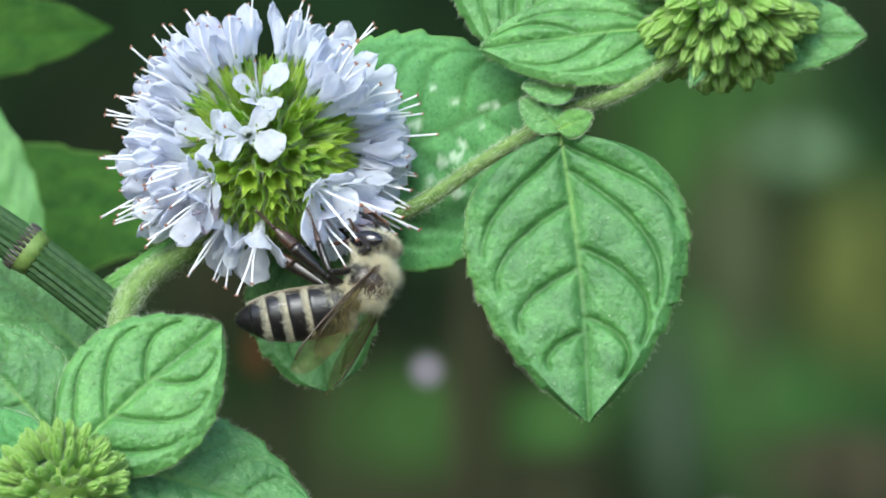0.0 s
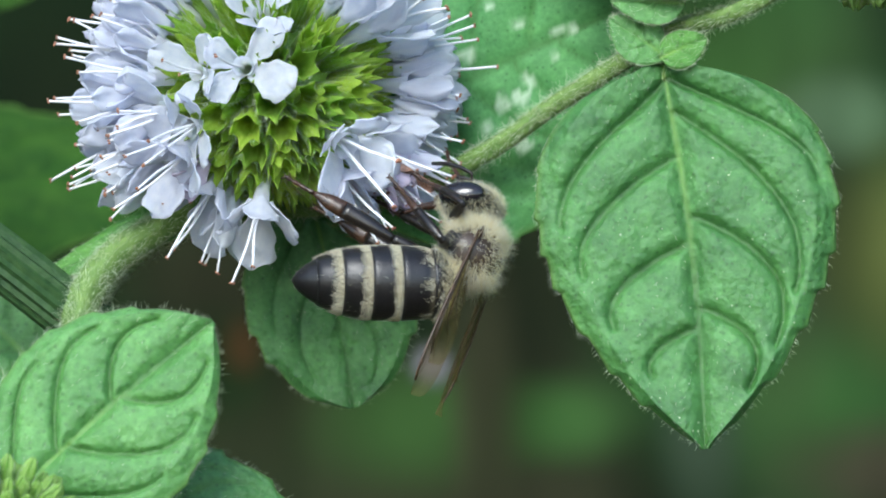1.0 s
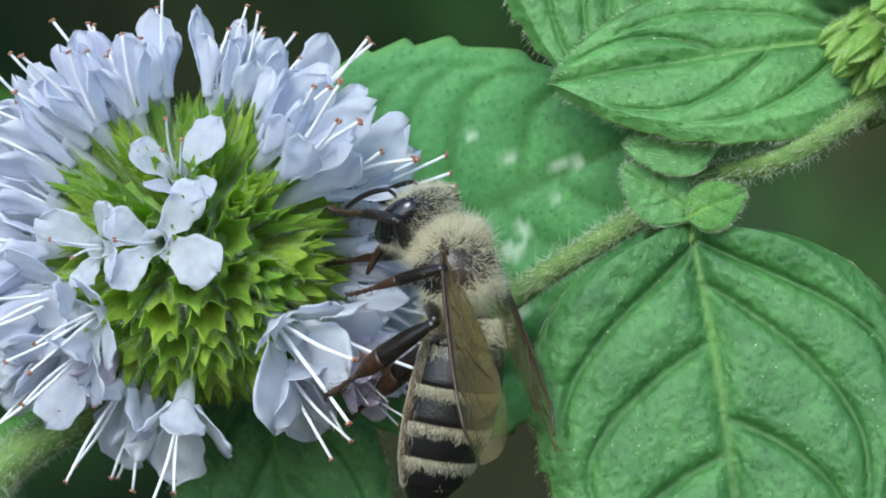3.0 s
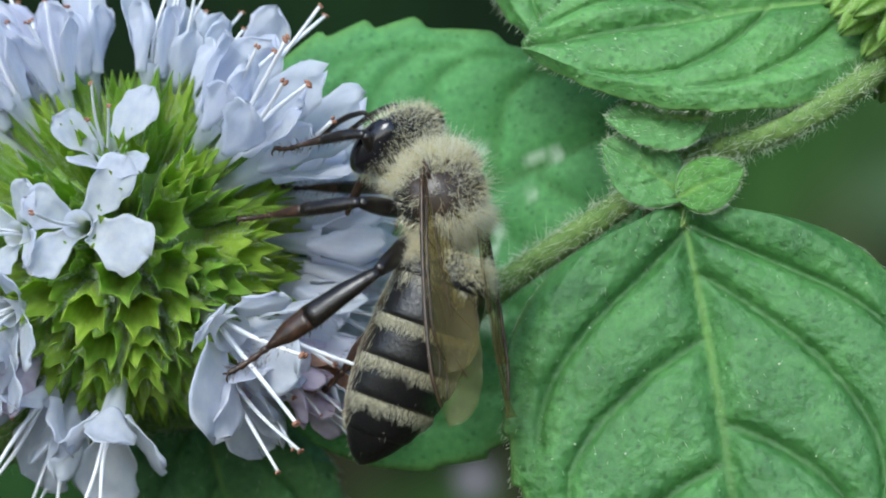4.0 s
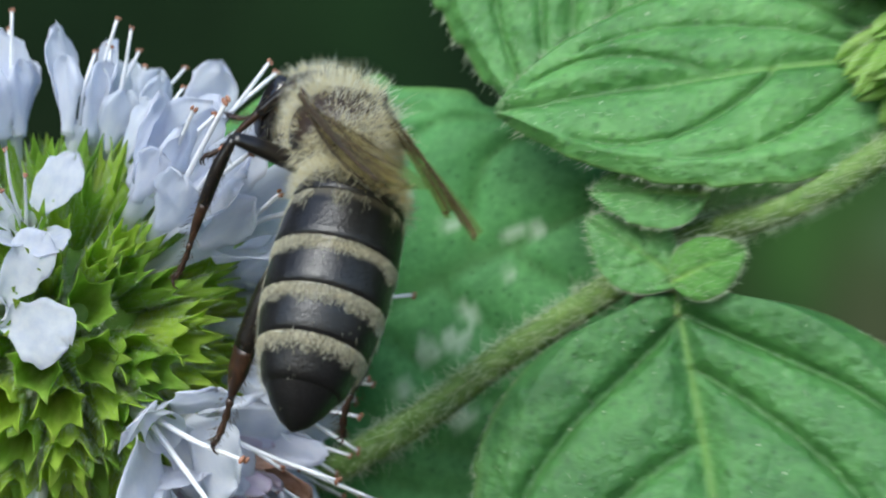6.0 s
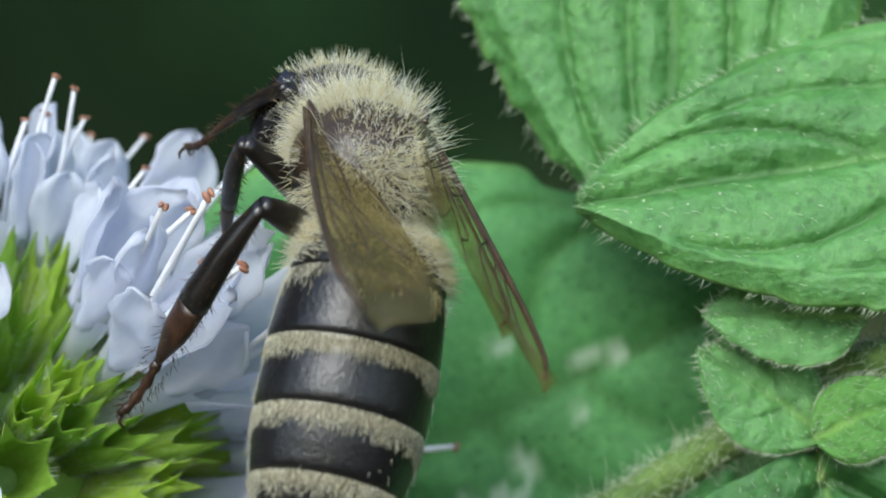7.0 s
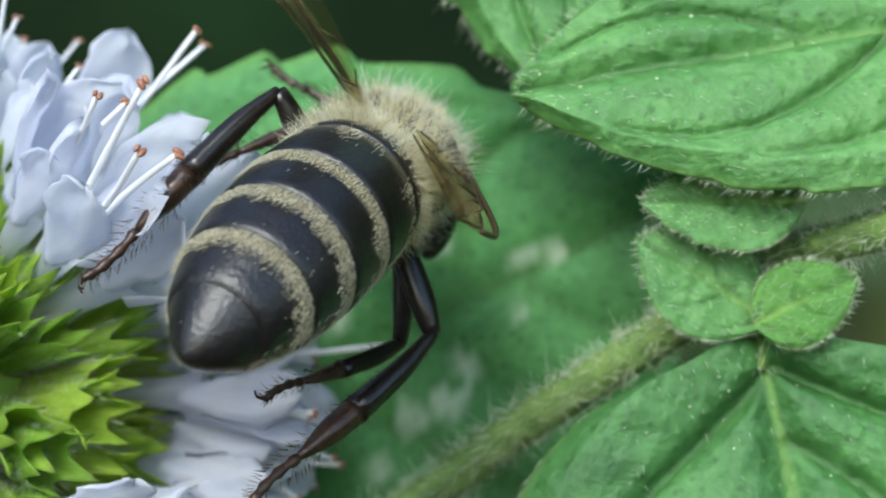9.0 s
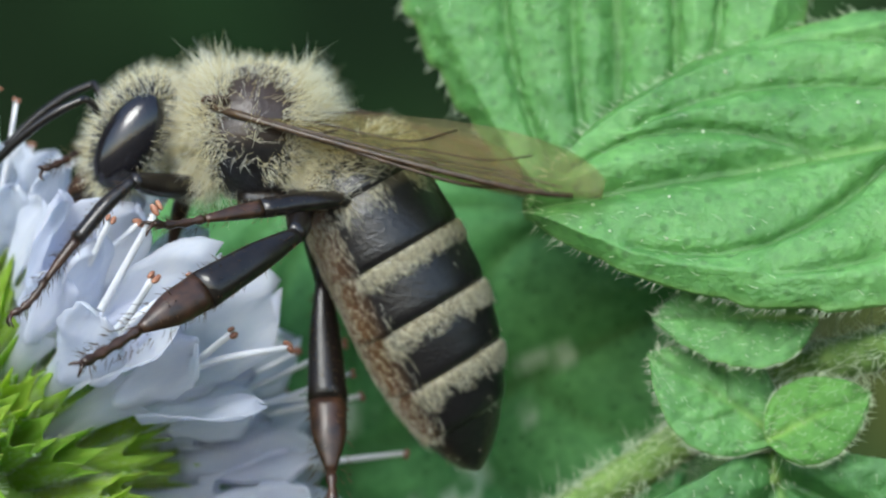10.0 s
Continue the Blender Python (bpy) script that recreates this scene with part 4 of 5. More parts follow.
def build_bee():
    bee = thing("honey_bee", (0, 0, 0), "tan-furred honey bee with black-banded abdomen feeding on the flower", "bee")
    rng = np.random.default_rng(4)
    # thorax
    v, f = ball((1.65, 1.68, 1.55), (0, 0, 0), 22, 30)
    v = np.array(v)
    v += 0.06 * np.array([[noise.noise(tuple(p * 1.6))] for p in v]) * v
    thorax = link_mesh("thorax", v, f, CUTICLE, bee, "furry tan thorax", attrs={"band": np.zeros(len(v)), "belly": np.where(v[:, 2] > 0.2, 0.14, 0.0)})

    def patchy(q):
        """Thick fur all round, thin on the flanks and on the bare plates of the back."""
        thick = np.array([noise.noise(tuple(w * 2.6)) for w in q])
        flank = np.clip((np.abs(q[:, 1]) - 0.36) * 4, 0, 1) * np.clip((0.56 - np.abs(q[:, 0])) * 4, 0, 1) * np.clip((0.95 - q[:, 2]) * 3, 0, 1)
        plate = np.clip((0.62 - np.hypot(q[:, 0] + 0.05, q[:, 1] * 1.1)) * 4, 0, 1) * (q[:, 2] > 0)
        seam = (np.abs(np.abs(q[:, 1]) - 0.56) < 0.14) & (q[:, 2] > 0.3) & (q[:, 0] < 0.3) & (q[:, 0] > -0.6)
        return (q[:, 2] > -0.8) & (rng.random(len(q)) < 0.95 + 0.7 * thick - 1.0 * flank - 0.7 * plate - 0.6 * seam)

    p, n = skin_points((1.62, 1.66, 1.53), (0, 0, 0), 10500, rng, patchy)
    bald = (n[:, 2] > 0.80) & (np.abs(p[:, 0]) < 0.8)
    tuft = np.array([[noise.noise(tuple(w * 2.3 + k * 7.0)) for k in range(3)] for w in p])
    ln = np.where(bald, 0.34, 0.74) * np.where((np.abs(n[:, 1]) > 0.7) & (n[:, 2] < 0.4), 0.7, 1.0) * rng.uniform(0.4, 1.25, len(p))
    hv, hf = hairs(p, n + 0.55 * tuft + rng.normal(0, 0.32, p.shape) + np.array([-0.2, 0, 0.0]), ln, 0.0078, rng.normal(0, 0.35, p.shape))
    tagged(link_mesh("thorax_fur", hv, hf, FUR, thorax), kind="stuff")
    for s in (1, -1):
        v, f = ball((0.34, 0.10, 0.22), (0, 0, 0), 10, 14)
        link_mesh("tegula", v, f, TARSUS, bee, "dark brown wing-base scale", at=Matrix.Translation((0.85, s * 1.22, 0.92)) @ Matrix.Rotation(-s * 0.7, 4, "X"))
    # head, hinged at the neck
    head = link_mesh("head", *ball((0.85, 1.72, 1.5), (0.85, 0, -0.45), 20, 28), CUTICLE, bee, "dark head with large black eyes", at=Matrix.Translation((1.75, 0, -0.2)))
    for name in ("band", "belly"):
        head.data.attributes.new(name, "FLOAT", "POINT")
    p, n = skin_points((0.85, 1.72, 1.5), (0.85, 0, -0.45), 3000, rng, lambda q: (np.abs(q[:, 1]) < 0.72) | (q[:, 0] < -0.3))
    hv, hf = hairs(p, n + rng.normal(0, 0.3, p.shape), rng.uniform(0.15, 0.5, len(p)), 0.007)
    tagged(link_mesh("head_fur", hv, hf, FUR, head), kind="stuff")
    for s in (1, -1):
        v, f = ball((0.62, 0.48, 1.18), (0, 0, 0), 18, 24)
        link_mesh("eye", v, f, EYE, head, "glossy black compound eye", at=Matrix.Translation((0.88, s * 1.38, -0.30)) @ Matrix.Rotation(s * 0.22, 4, "X"))
        scape = smooth_line([(1.62, s * 0.3, -0.45), (1.95, s * 0.6, -0.2), (2.2, s * 0.85, -0.1)], 8)
        flag = smooth_line([(2.2, s * 0.85, -0.1), (2.6, s * 0.9, -0.7), (2.95, s * 0.85, -1.5), (3.2, s * 0.7, -2.4)], 16)
        v, f = join(tube(scape, [0.085, 0.08], 8), tube(flag, [0.085, 0.11, 0.11, 0.10], 8))
        link_mesh("antenna", v, f, LEG, head, "thin dark antenna")
        v, f = tube(smooth_line([(1.15, s * 0.45, -1.7), (1.35, s * 0.42, -2.1), (1.4, s * 0.1, -2.45)], 6), [0.22, 0.2, 0.08], 8)
        link_mesh("mandible", v, f, TARSUS, head)
    v, f = tube(smooth_line([(1.0, 0, -1.75), (1.25, 0, -2.6), (1.2, 0, -3.6), (1.1, 0, -4.2)], 10), [0.3, 0.22, 0.14, 0.08], 10)
    link_mesh("proboscis", v, f, TARSUS, head, "red-brown tongue")
    # abdomen, hinged at the waist, six overlapping rings that narrow to a black tip
    waist = Matrix.Translation((-1.5, 0, -0.1))
    v, f = tube([(0.35, 0, 0.1), (0, 0, 0), (-0.4, 0, 0)], [0.55, 0.42, 0.8], 14)
    abdomen = link_mesh("abdomen", v, f, CUTICLE, bee, "glossy black abdomen with pale hair bands", at=waist)
    for name in ("band", "belly"):
        abdomen.data.attributes.new(name, "FLOAT", "POINT")
    length = 8.1
    cuts = [0.02, 0.17, 0.36, 0.54, 0.71, 0.865, 1.0]

    def radius(s):
        return np.interp(s, [0, 0.05, 0.12, 0.22, 0.35, 0.5, 0.62, 0.74, 0.84, 0.92, 0.97, 1.0], [0.86, 1.32, 1.60, 1.77, 1.84, 1.84, 1.76, 1.55, 1.23, 0.82, 0.46, 0.08])

    def axis(s):
        return np.array([-0.15 - length * s, 0, 0.15 - 0.9 * s * s])

    sides = 40
    for k in range(6):
        a, b = cuts[k], cuts[k + 1]
        rows = 11
        verts, faces, band, belly = [], [], [], []
        for i in range(rows):
            t = i / (rows - 1)
            s = a + (b - a) * t - (0.02 if i == 0 and k else 0)
            r = radius(min(max(s, 0), 1)) * (1 - 0.012 * (1 - t)) + (0.035 * t if k < 5 else 0)
            if i == rows - 1 and k < 5:
                r -= 0.05
            c = axis(s)
            for j in range(sides):
                q = 2 * math.pi * j / sides
                z = math.sin(q)
                verts.append((c[0], r * math.cos(q), c[2] + r * (0.94 if z > 0 else 0.82) * z))
                band.append((0.45 if (k in (2, 3, 4) and 0.02 < t < 0.26) else (0.12 if k == 1 and t < 0.15 else 0)) * (1 if z > 0.0 else 0))
                belly.append(np.clip((0.0 - z) * 1.5, 0, 0.8) * (1 if k < 5 else 0.2))
        for i in range(rows - 1):
            for j in range(sides):
                m = (j + 1) % sides
                faces.append((i * sides + j, i * sides + m, (i + 1) * sides + m, (i + 1) * sides + j))
        faces.append(tuple(range((rows - 1) * sides, rows * sides)))
        ring = link_mesh("tergite", verts, faces, CUTICLE, abdomen, attrs={"band": band, "belly": belly})
        roots, ways, ln = [], [], []
        number = (3600, 2600, 7000, 7600, 6600, 900)[k]
        for _ in range(number):
            q = rng.uniform(0, 2 * math.pi)
            z = math.sin(q)
            uneven = noise.noise((3.0 * math.cos(q), 3.0 * z, 5.0 * k))
            if k in (2, 3, 4) and z > -0.15 and rng.random() < 0.85:
                t = rng.beta(1.1, 1.8) * ((0.44 if k > 2 else 0.34) + 0.16 * uneven)
                if rng.random() < 0.25 - 0.8 * uneven:
                    continue
                size = rng.uniform(0.07, 0.20)
            elif k == 0:
                t = rng.beta(1, 2)
                size = rng.uniform(0.3, 0.62)
            elif k == 1:
                t = rng.uniform(0, 1) if z < 0 else rng.beta(1.1, 3.0) * 0.5
                if z > 0.0 and rng.random() < 0.72 - 1.1 * uneven:
                    continue
                size = rng.uniform(0.10, 0.24)
            else:
                t = rng.uniform(0, 1)
                if (k == 5 and rng.random() < 0.6) or (z > -0.1 and rng.random() < 0.92) or rng.random() < 0.8:
                    continue
                size = rng.uniform(0.10, 0.24)
            if k < 5 and -0.3 < z < 0.12 and rng.random() < 0.08:
                t, size = rng.uniform(0, 1), rng.uniform(0.2, 0.42)
            s = a + (b - a) * t
            r = radius(s) + 0.02
            c = axis(s)
            roots.append((c[0], r * math.cos(q), c[2] + r * (0.94 if z > 0 else 0.82) * z))
            ways.append((rng.uniform(-8.0, -3.2) if k else rng.uniform(-0.6, 0.6), math.cos(q) + rng.normal(0, 0.45), z + rng.normal(0, 0.45)))
            ln.append(size)
        hv, hf = hairs(roots, ways, np.array(ln), 0.0068)
        tagged(link_mesh("band_hair", hv, hf, FUR if k == 0 else FUR_GREY, abdomen), kind="stuff")
    # wings: x along the wing from its root
    def wing(name, length, chord, s, veins):
        nu, nv = 30, 9
        g = np.zeros((nu, nv, 3))
        for i in range(nu):
            t = i / (nu - 1)
            lead = chord * float(np.interp(t, [0, 0.3, 0.6, 0.8, 0.9, 0.96, 1.0], [0.10, 0.18, 0.20, 0.14, 0.02, -0.10, -0.28]))
            trail = -chord * float(np.interp(t, [0, 0.1, 0.25, 0.4, 0.55, 0.68, 0.8, 0.9, 0.96, 1.0], [0.06, 0.26, 0.52, 0.74, 0.92, 1.0, 0.95, 0.78, 0.58, 0.32]))
            for j in range(nv):
                q = j / (nv - 1)
                y = lead + (trail - lead) * q
                g[i, j] = (t * length, -s * y, 0.10 * math.sin(5 * q + 3 * t) * t + 0.25 * q * q * t)
        if s > 0:
            g = g[:, ::-1]
        v, f = sheet(g, 0.012)
        ob = link_mesh(name, v, f, WING, bee, "translucent amber wing")
        h = g[:, ::-1] if s > 0 else g
        for path, r in veins:
            pts = [h[int(t * (nu - 1)), int(round(q * (nv - 1)))] + np.array([0, 0, 0.01]) for t, q in path]
            v, f = tube(smooth_line(pts, 14), [r, r * 0.7], 6)
            link_mesh("wing_vein", v, f, WING_VEIN, ob)
        return ob

    fore = [(((0, 0), (0.3, 0), (0.6, 0), (0.86, 0), (0.95, 0.12)), 0.085), (((0, 0.2), (0.25, 0.12), (0.45, 0.13), (0.62, 0.1)), 0.045), (((0.05, 0.4), (0.3, 0.5), (0.5, 0.55), (0.62, 0.85)), 0.032),
            (((0.3, 0.12), (0.34, 0.35), (0.33, 0.5)), 0.03), (((0.45, 0.13), (0.55, 0.4), (0.7, 0.5), (0.8, 0.7)), 0.028), (((0.55, 0.12), (0.62, 0.3), (0.78, 0.36), (0.9, 0.4)), 0.026),
            (((0.62, 0.1), (0.76, 0.22), (0.88, 0.12)), 0.028), (((0.05, 0.6), (0.25, 0.85), (0.42, 1.0)), 0.028)]
    hind = [(((0, 0), (0.4, 0), (0.8, 0), (0.95, 0.2)), 0.05), (((0, 0.3), (0.4, 0.4), (0.7, 0.55)), 0.026), (((0.4, 0.4), (0.55, 0.75), (0.6, 1.0)), 0.024)]
    wings = [wing("forewing", 8.8, 2.25, 1, fore), wing("forewing", 8.8, 2.25, -1, fore), wing("hindwing", 6.4, 2.0, 1, hind), wing("hindwing", 6.4, 2.0, -1, hind)]
    # legs: the thigh runs along x from the hip, shin and foot along x from the knee
    def leg(name, thigh, shin, radii, hip, label):
        v, f = tube(smooth_line([(-0.1, 0, 0), (0.3 * thigh, 0, 0.10), (0.7 * thigh, 0, 0.08), (thigh, 0, 0)], 12), radii[0], 12, 0.8)
        ob = link_mesh(name, v, f, LEG, bee, label, at=Matrix.Translation(hip))
        flat = 0.72 if name == "hind_leg" else 0.8
        knee = Matrix.Translation((thigh, 0, 0))
        cut = 0.46
        v, f = tube(smooth_line([(0, 0, 0), (0.2 * shin, 0, 0.10), (cut * shin, 0, 0.08)], 12), radii[1], 14, flat)
        link_mesh("tibia", v, f, LEG, ob, at=knee)
        base = smooth_line([(cut * shin, 0, 0.08), (0.6 * shin, 0, 0.05), (0.74 * shin, 0, 0.0)], 10)
        toes = smooth_line([(0.74 * shin, 0, 0.0), (0.84 * shin, 0, -0.05), (0.94 * shin, 0, -0.02), (shin, 0, 0.08)], 13)
        knots = np.array([1.0, 1.25, 0.8] * 5)[:13]
        claws = [tube(smooth_line([(shin, 0, 0.08), (shin + 0.16, c * 0.12, 0.02), (shin + 0.2, c * 0.16, -0.12)], 5), [0.05, 0.02], 6) for c in (1, -1)]
        v, f = join(tube(base, radii[2], 12, flat), tube(toes, radii[2][-1] * knots, 8), *claws)
        link_mesh("tarsus", v, f, TARSUS, ob, at=knee)
        line = np.vstack([smooth_line([(0.2, 0, 0.05), (cut * shin, 0, 0.08)], 30), base, toes])
        count = 420 if name == "hind_leg" else 240
        k = rng.integers(0, len(line), count)
        a = rng.uniform(0, 2 * np.pi, count)
        r = np.interp(k, [0, 30, 40, 53], [radii[1][0], radii[1][-1], radii[2][0], radii[2][-1]]) * 0.9
        root = line[k] + np.stack([0 * a, np.cos(a) * r, np.sin(a) * r * flat], 1)
        way = np.stack([rng.uniform(0.4, 1.6, count), np.cos(a), np.sin(a)], 1)
        hv, hf = hairs(root, way, rng.uniform(0.10, 0.32, count), 0.009)
        tagged(link_mesh("leg_hair", hv, hf, FUR_BROWN, ob, at=knee), kind="stuff")
        return ob

    legs = {}
    for s, side in ((1, "l"), (-1, "r")):
        legs["f" + side] = leg("fore_leg", 2.1, 4.0, [[0.24, 0.30, 0.27, 0.18], [0.16, 0.22, 0.2], [0.17, 0.14, 0.085]], (1.2, s * 0.8, -1.15), "thin dark foreleg")
        legs["m" + side] = leg("middle_leg", 2.5, 4.9, [[0.26, 0.32, 0.30, 0.20], [0.17, 0.26, 0.24], [0.22, 0.18, 0.09]], (0.1, s * 0.95, -1.25), "dark middle leg")
        legs["h" + side] = leg("hind_leg", 2.5, 6.1, [[0.28, 0.36, 0.34, 0.22], [0.19, 0.36, 0.46], [0.44, 0.40, 0.11]], (-1.0, s * 0.9, -1.2), "broad dark hind leg with comb hairs")
    return bee, head, abdomen, wings, legs


bee, bee_head, bee_abdomen, bee_wings, bee_legs = build_bee()

# Seconds; place of the thorax; the ways of head, back and abdomen tip.
BEE = [
    (0, (-4.49, 1.50, -1.66), (0.45, 0.1, 0.85), (0.75, -0.6, -0.3), (-0.95, 0, -0.2)),
    (0.5, (-4.78, 1.30, -1.79), (0.4, 0.15, 0.88), (0.75, -0.6, -0.25), (-0.98, 0, -0.05)),
    (1, (-1.51, 1.20, -1.19), (0.3, 0.2, 0.92), (0.8, -0.55, -0.2), (-0.95, -0.15, 0)),
    (1.5, (-1.98, 1.00, 0.05), (-0.15, 0.1, 1), (0.88, -0.5, 0.1), (-0.86, -0.1, -0.5)),
    (2, (-0.60, 0.50, 5.22), (-0.25, 0.1, 0.97), (0.8, -0.6, 0.15), (-0.6, -0.05, -0.8)),
    (2.5, (-1.07, 0.50, 7.28), (-0.3, 0.1, 0.95), (0.75, -0.65, 0.2), (-0.12, 0, -1)),
    (2.7, (-1.08, 0.50, 6.93), (-0.3, 0.1, 0.95), (0.75, -0.65, 0.2), (-0.15, 0, -1)),
    (3.8, (-0.63, 0.50, 7.28), (-0.3, 0.1, 0.95), (0.75, -0.65, 0.2), (-0.28, 0, -0.95)),
    (4, (-0.20, 0.50, 8.64), (-0.3, 0.1, 0.95), (0.72, -0.68, 0.2), (-0.36, 0, -0.93)),
    (4.5, (-0.57, 0.50, 9.88), (-0.33, 0.1, 0.94), (0.68, -0.72, 0.25), (-0.34, 0, -0.93)),
    (4.7, (-0.72, 0.50, 9.31), (-0.33, 0.1, 0.94), (0.68, -0.72, 0.25), (-0.34, 0, -0.93)),
    (4.8, (-0.62, 0.50, 9.38), (-0.33, 0.1, 0.94), (0.68, -0.72, 0.25), (-0.34, 0, -0.93)),
    (4.9, (-0.52, 0.50, 9.53), (-0.33, 0.1, 0.94), (0.68, -0.72, 0.25), (-0.34, 0, -0.93)),
    (5, (-0.12, 0.50, 9.03), (-0.3, 0.1, 0.94), (0.68, -0.72, 0.25), (-0.33, 0, -0.93)),
    (5.2, (-0.37, 0.50, 11.41), (0, 0.2, 1), (0.3, -0.95, 0.15), (-0.28, 0, -0.95)),
    (5.3, (-0.62, 0.50, 12.11), (-0.2, 0.2, 1), (0.6, -0.75, 0.15), (-0.28, 0, -0.95)),
    (5.5, (-0.84, 0.50, 12.74), (-0.15, 0.6, 0.75), (0.2, -0.8, 0.5), (-0.25, -0.36, -0.9)),
    (5.8, (-1.73, 0.50, 13.37), (-0.25, 0.65, 0.65), (0.25, -0.7, 0.55), (-0.22, -0.4, -0.88)),
    (6, (-1.76, 0.50, 12.98), (-0.3, 0.7, 0.6), (0.3, -0.65, 0.6), (-0.22, -0.4, -0.88)),
    (6.2, (-1.93, 0.50, 13.36), (-0.25, 0.7, 0.6), (0.3, -0.65, 0.6), (-0.22, -0.4, -0.88)),
    (7.3, (-1.76, 0.50, 14.72), (-0.2, 0.65, 0.7), (0.25, -0.7, 0.55), (-0.2, -0.25, -0.93)),
    (7.4, (-0.71, 1.50, 14.64), (-0.05, 0.85, 0.45), (0.4, -0.45, 0.78), (-0.4, -0.36, -0.85)),
    (7.5, (0.20, 3.00, 13.60), (0.3, 0.92, 0.1), (0.45, -0.2, 0.85), (-0.52, -0.5, -0.69)),
    (8, (-0.10, 3.50, 11.70), (0.12, 0.98, 0.05), (0.5, 0, 0.82), (-0.5, -0.75, -0.43)),
    (8.5, (-0.08, 4.50, 12.05), (0.12, 0.98, 0.05), (0.5, 0, 0.82), (-0.45, -0.79, -0.4)),
    (9, (-0.10, 4.00, 12.40), (0.12, 0.98, 0.05), (0.5, 0, 0.82), (-0.46, -0.78, -0.42)),
    (9.2, (0.15, 3.00, 12.49), (0.05, 0.95, 0.2), (0.5, -0.1, 0.82), (-0.45, -0.64, -0.62)),
    (9.4, (-0.86, 3.50, 14.10), (-0.7, 0.45, 0.2), (0.7, -0.1, 0.7), (-0.17, -0.55, -0.82)),
    (9.5, (-1.38, 4.20, 14.46), (-0.88, 0.4, 0.12), (0.75, -0.05, 0.65), (-0.06, -0.6, -0.8)),
    (9.8, (-2.53, 4.30, 15.43), (-0.95, 0.12, 0.12), (0.35, -0.25, 0.88), (0.22, -0.2, -0.95)),
    (10, (-3.22, 4.50, 15.87), (-0.97, 0, 0.1), (0.2, -0.25, 0.95), (0.47, 0, -0.88)),
]
# Seconds; the ways of the left and the right wing, and the ways their upper faces look.
WINGS = [
    (0.0, (-0.65, -0.3, -0.7), (-0.48, 0.15, -0.85), (0.75, -0.6, -0.3), (0.8, -0.45, -0.3)),
    (1.0, (-0.4, -0.35, -0.85), (-0.35, 0.05, -0.9), (0.85, -0.35, -0.3), (0.85, -0.2, -0.3)),
    (1.5, (-0.2, -0.35, -0.9), (-0.1, 0.1, -1.0), (0.9, -0.4, 0.0), (0.95, -0.2, 0.0)),
    (2.0, (0.12, -0.35, -0.92), (0.3, 0.0, -0.95), (0.65, -0.7, 0.2), (0.85, -0.35, 0.2)),
    (2.5, (0.1, -0.55, -0.83), (0.36, 0.0, -0.9), (0.7, -0.6, 0.3), (0.8, -0.35, 0.4)),
    (4.0, (0.02, -0.3, -0.95), (0.12, 0.0, -0.98), (0.75, -0.6, 0.1), (0.95, -0.2, 0.2)),
    (4.5, (0.24, -0.8, -0.6), (0.38, -0.2, -0.88), (0.8, -0.3, 0.5), (0.9, -0.1, 0.4)),
    (5.0, (0.16, -0.66, -0.74), (0.1, 0.05, -0.98), (0.85, -0.3, 0.4), (0.95, -0.15, 0.2)),
    (5.2, (0.05, -0.75, -0.65), (0.12, -0.5, -0.85), (0.9, -0.3, 0.2), (0.95, -0.1, 0.1)),
    (5.5, (0.25, -0.90, -0.35), (0.32, -0.75, -0.58), (0.5, -0.2, 0.8), (0.85, 0.0, 0.5)),
    (6.0, (0.27, -0.90, -0.33), (0.36, -0.75, -0.55), (0.5, -0.2, 0.8), (0.8, 0.0, 0.6)),
    (7.3, (0.1, -0.85, -0.5), (0.4, -0.55, -0.75), (0.55, -0.3, 0.75), (0.75, -0.3, 0.5)),
    (7.4, (0.1, -0.95, -0.25), (0.35, -0.7, -0.6), (0.45, -0.1, 0.85), (0.7, -0.3, 0.6)),
    (7.5, (-0.32, -0.90, 0.29), (0.02, -0.97, -0.25), (0.36, 0.20, 0.85), (0.5, -0.3, 0.8)),
    (8.0, (-0.10, -0.90, 0.42), (0.09, -0.97, -0.22), (0.85, 0.25, 0.45), (0.6, -0.2, 0.7)),
    (8.5, (0.06, -0.90, 0.42), (0.21, -0.95, -0.22), (0.0, 0.40, 0.90), (0.85, 0.10, 0.41)),
    (9.0, (-0.30, -0.85, 0.45), (0.06, -0.96, -0.26), (0.83, 0.08, 0.55), (0.7, -0.05, 0.6)),
    (9.2, (-0.38, -0.85, 0.35), (0.2, -0.9, -0.35), (0.67, 0.05, 0.73), (0.6, -0.3, 0.7)),
    (9.4, (0.4, -0.65, -0.6), (0.7, -0.4, -0.55), (0.35, -0.5, 0.75), (0.4, -0.5, 0.75)),
    (9.5, (0.70, -0.15, -0.70), (0.91, 0.1, -0.4), (0.35, -0.65, 0.65), (0.35, -0.6, 0.7)),
    (10.0, (0.93, -0.15, -0.30), (0.93, 0.15, -0.3), (0.25, -0.45, 0.85), (0.25, -0.45, 0.85)),
]
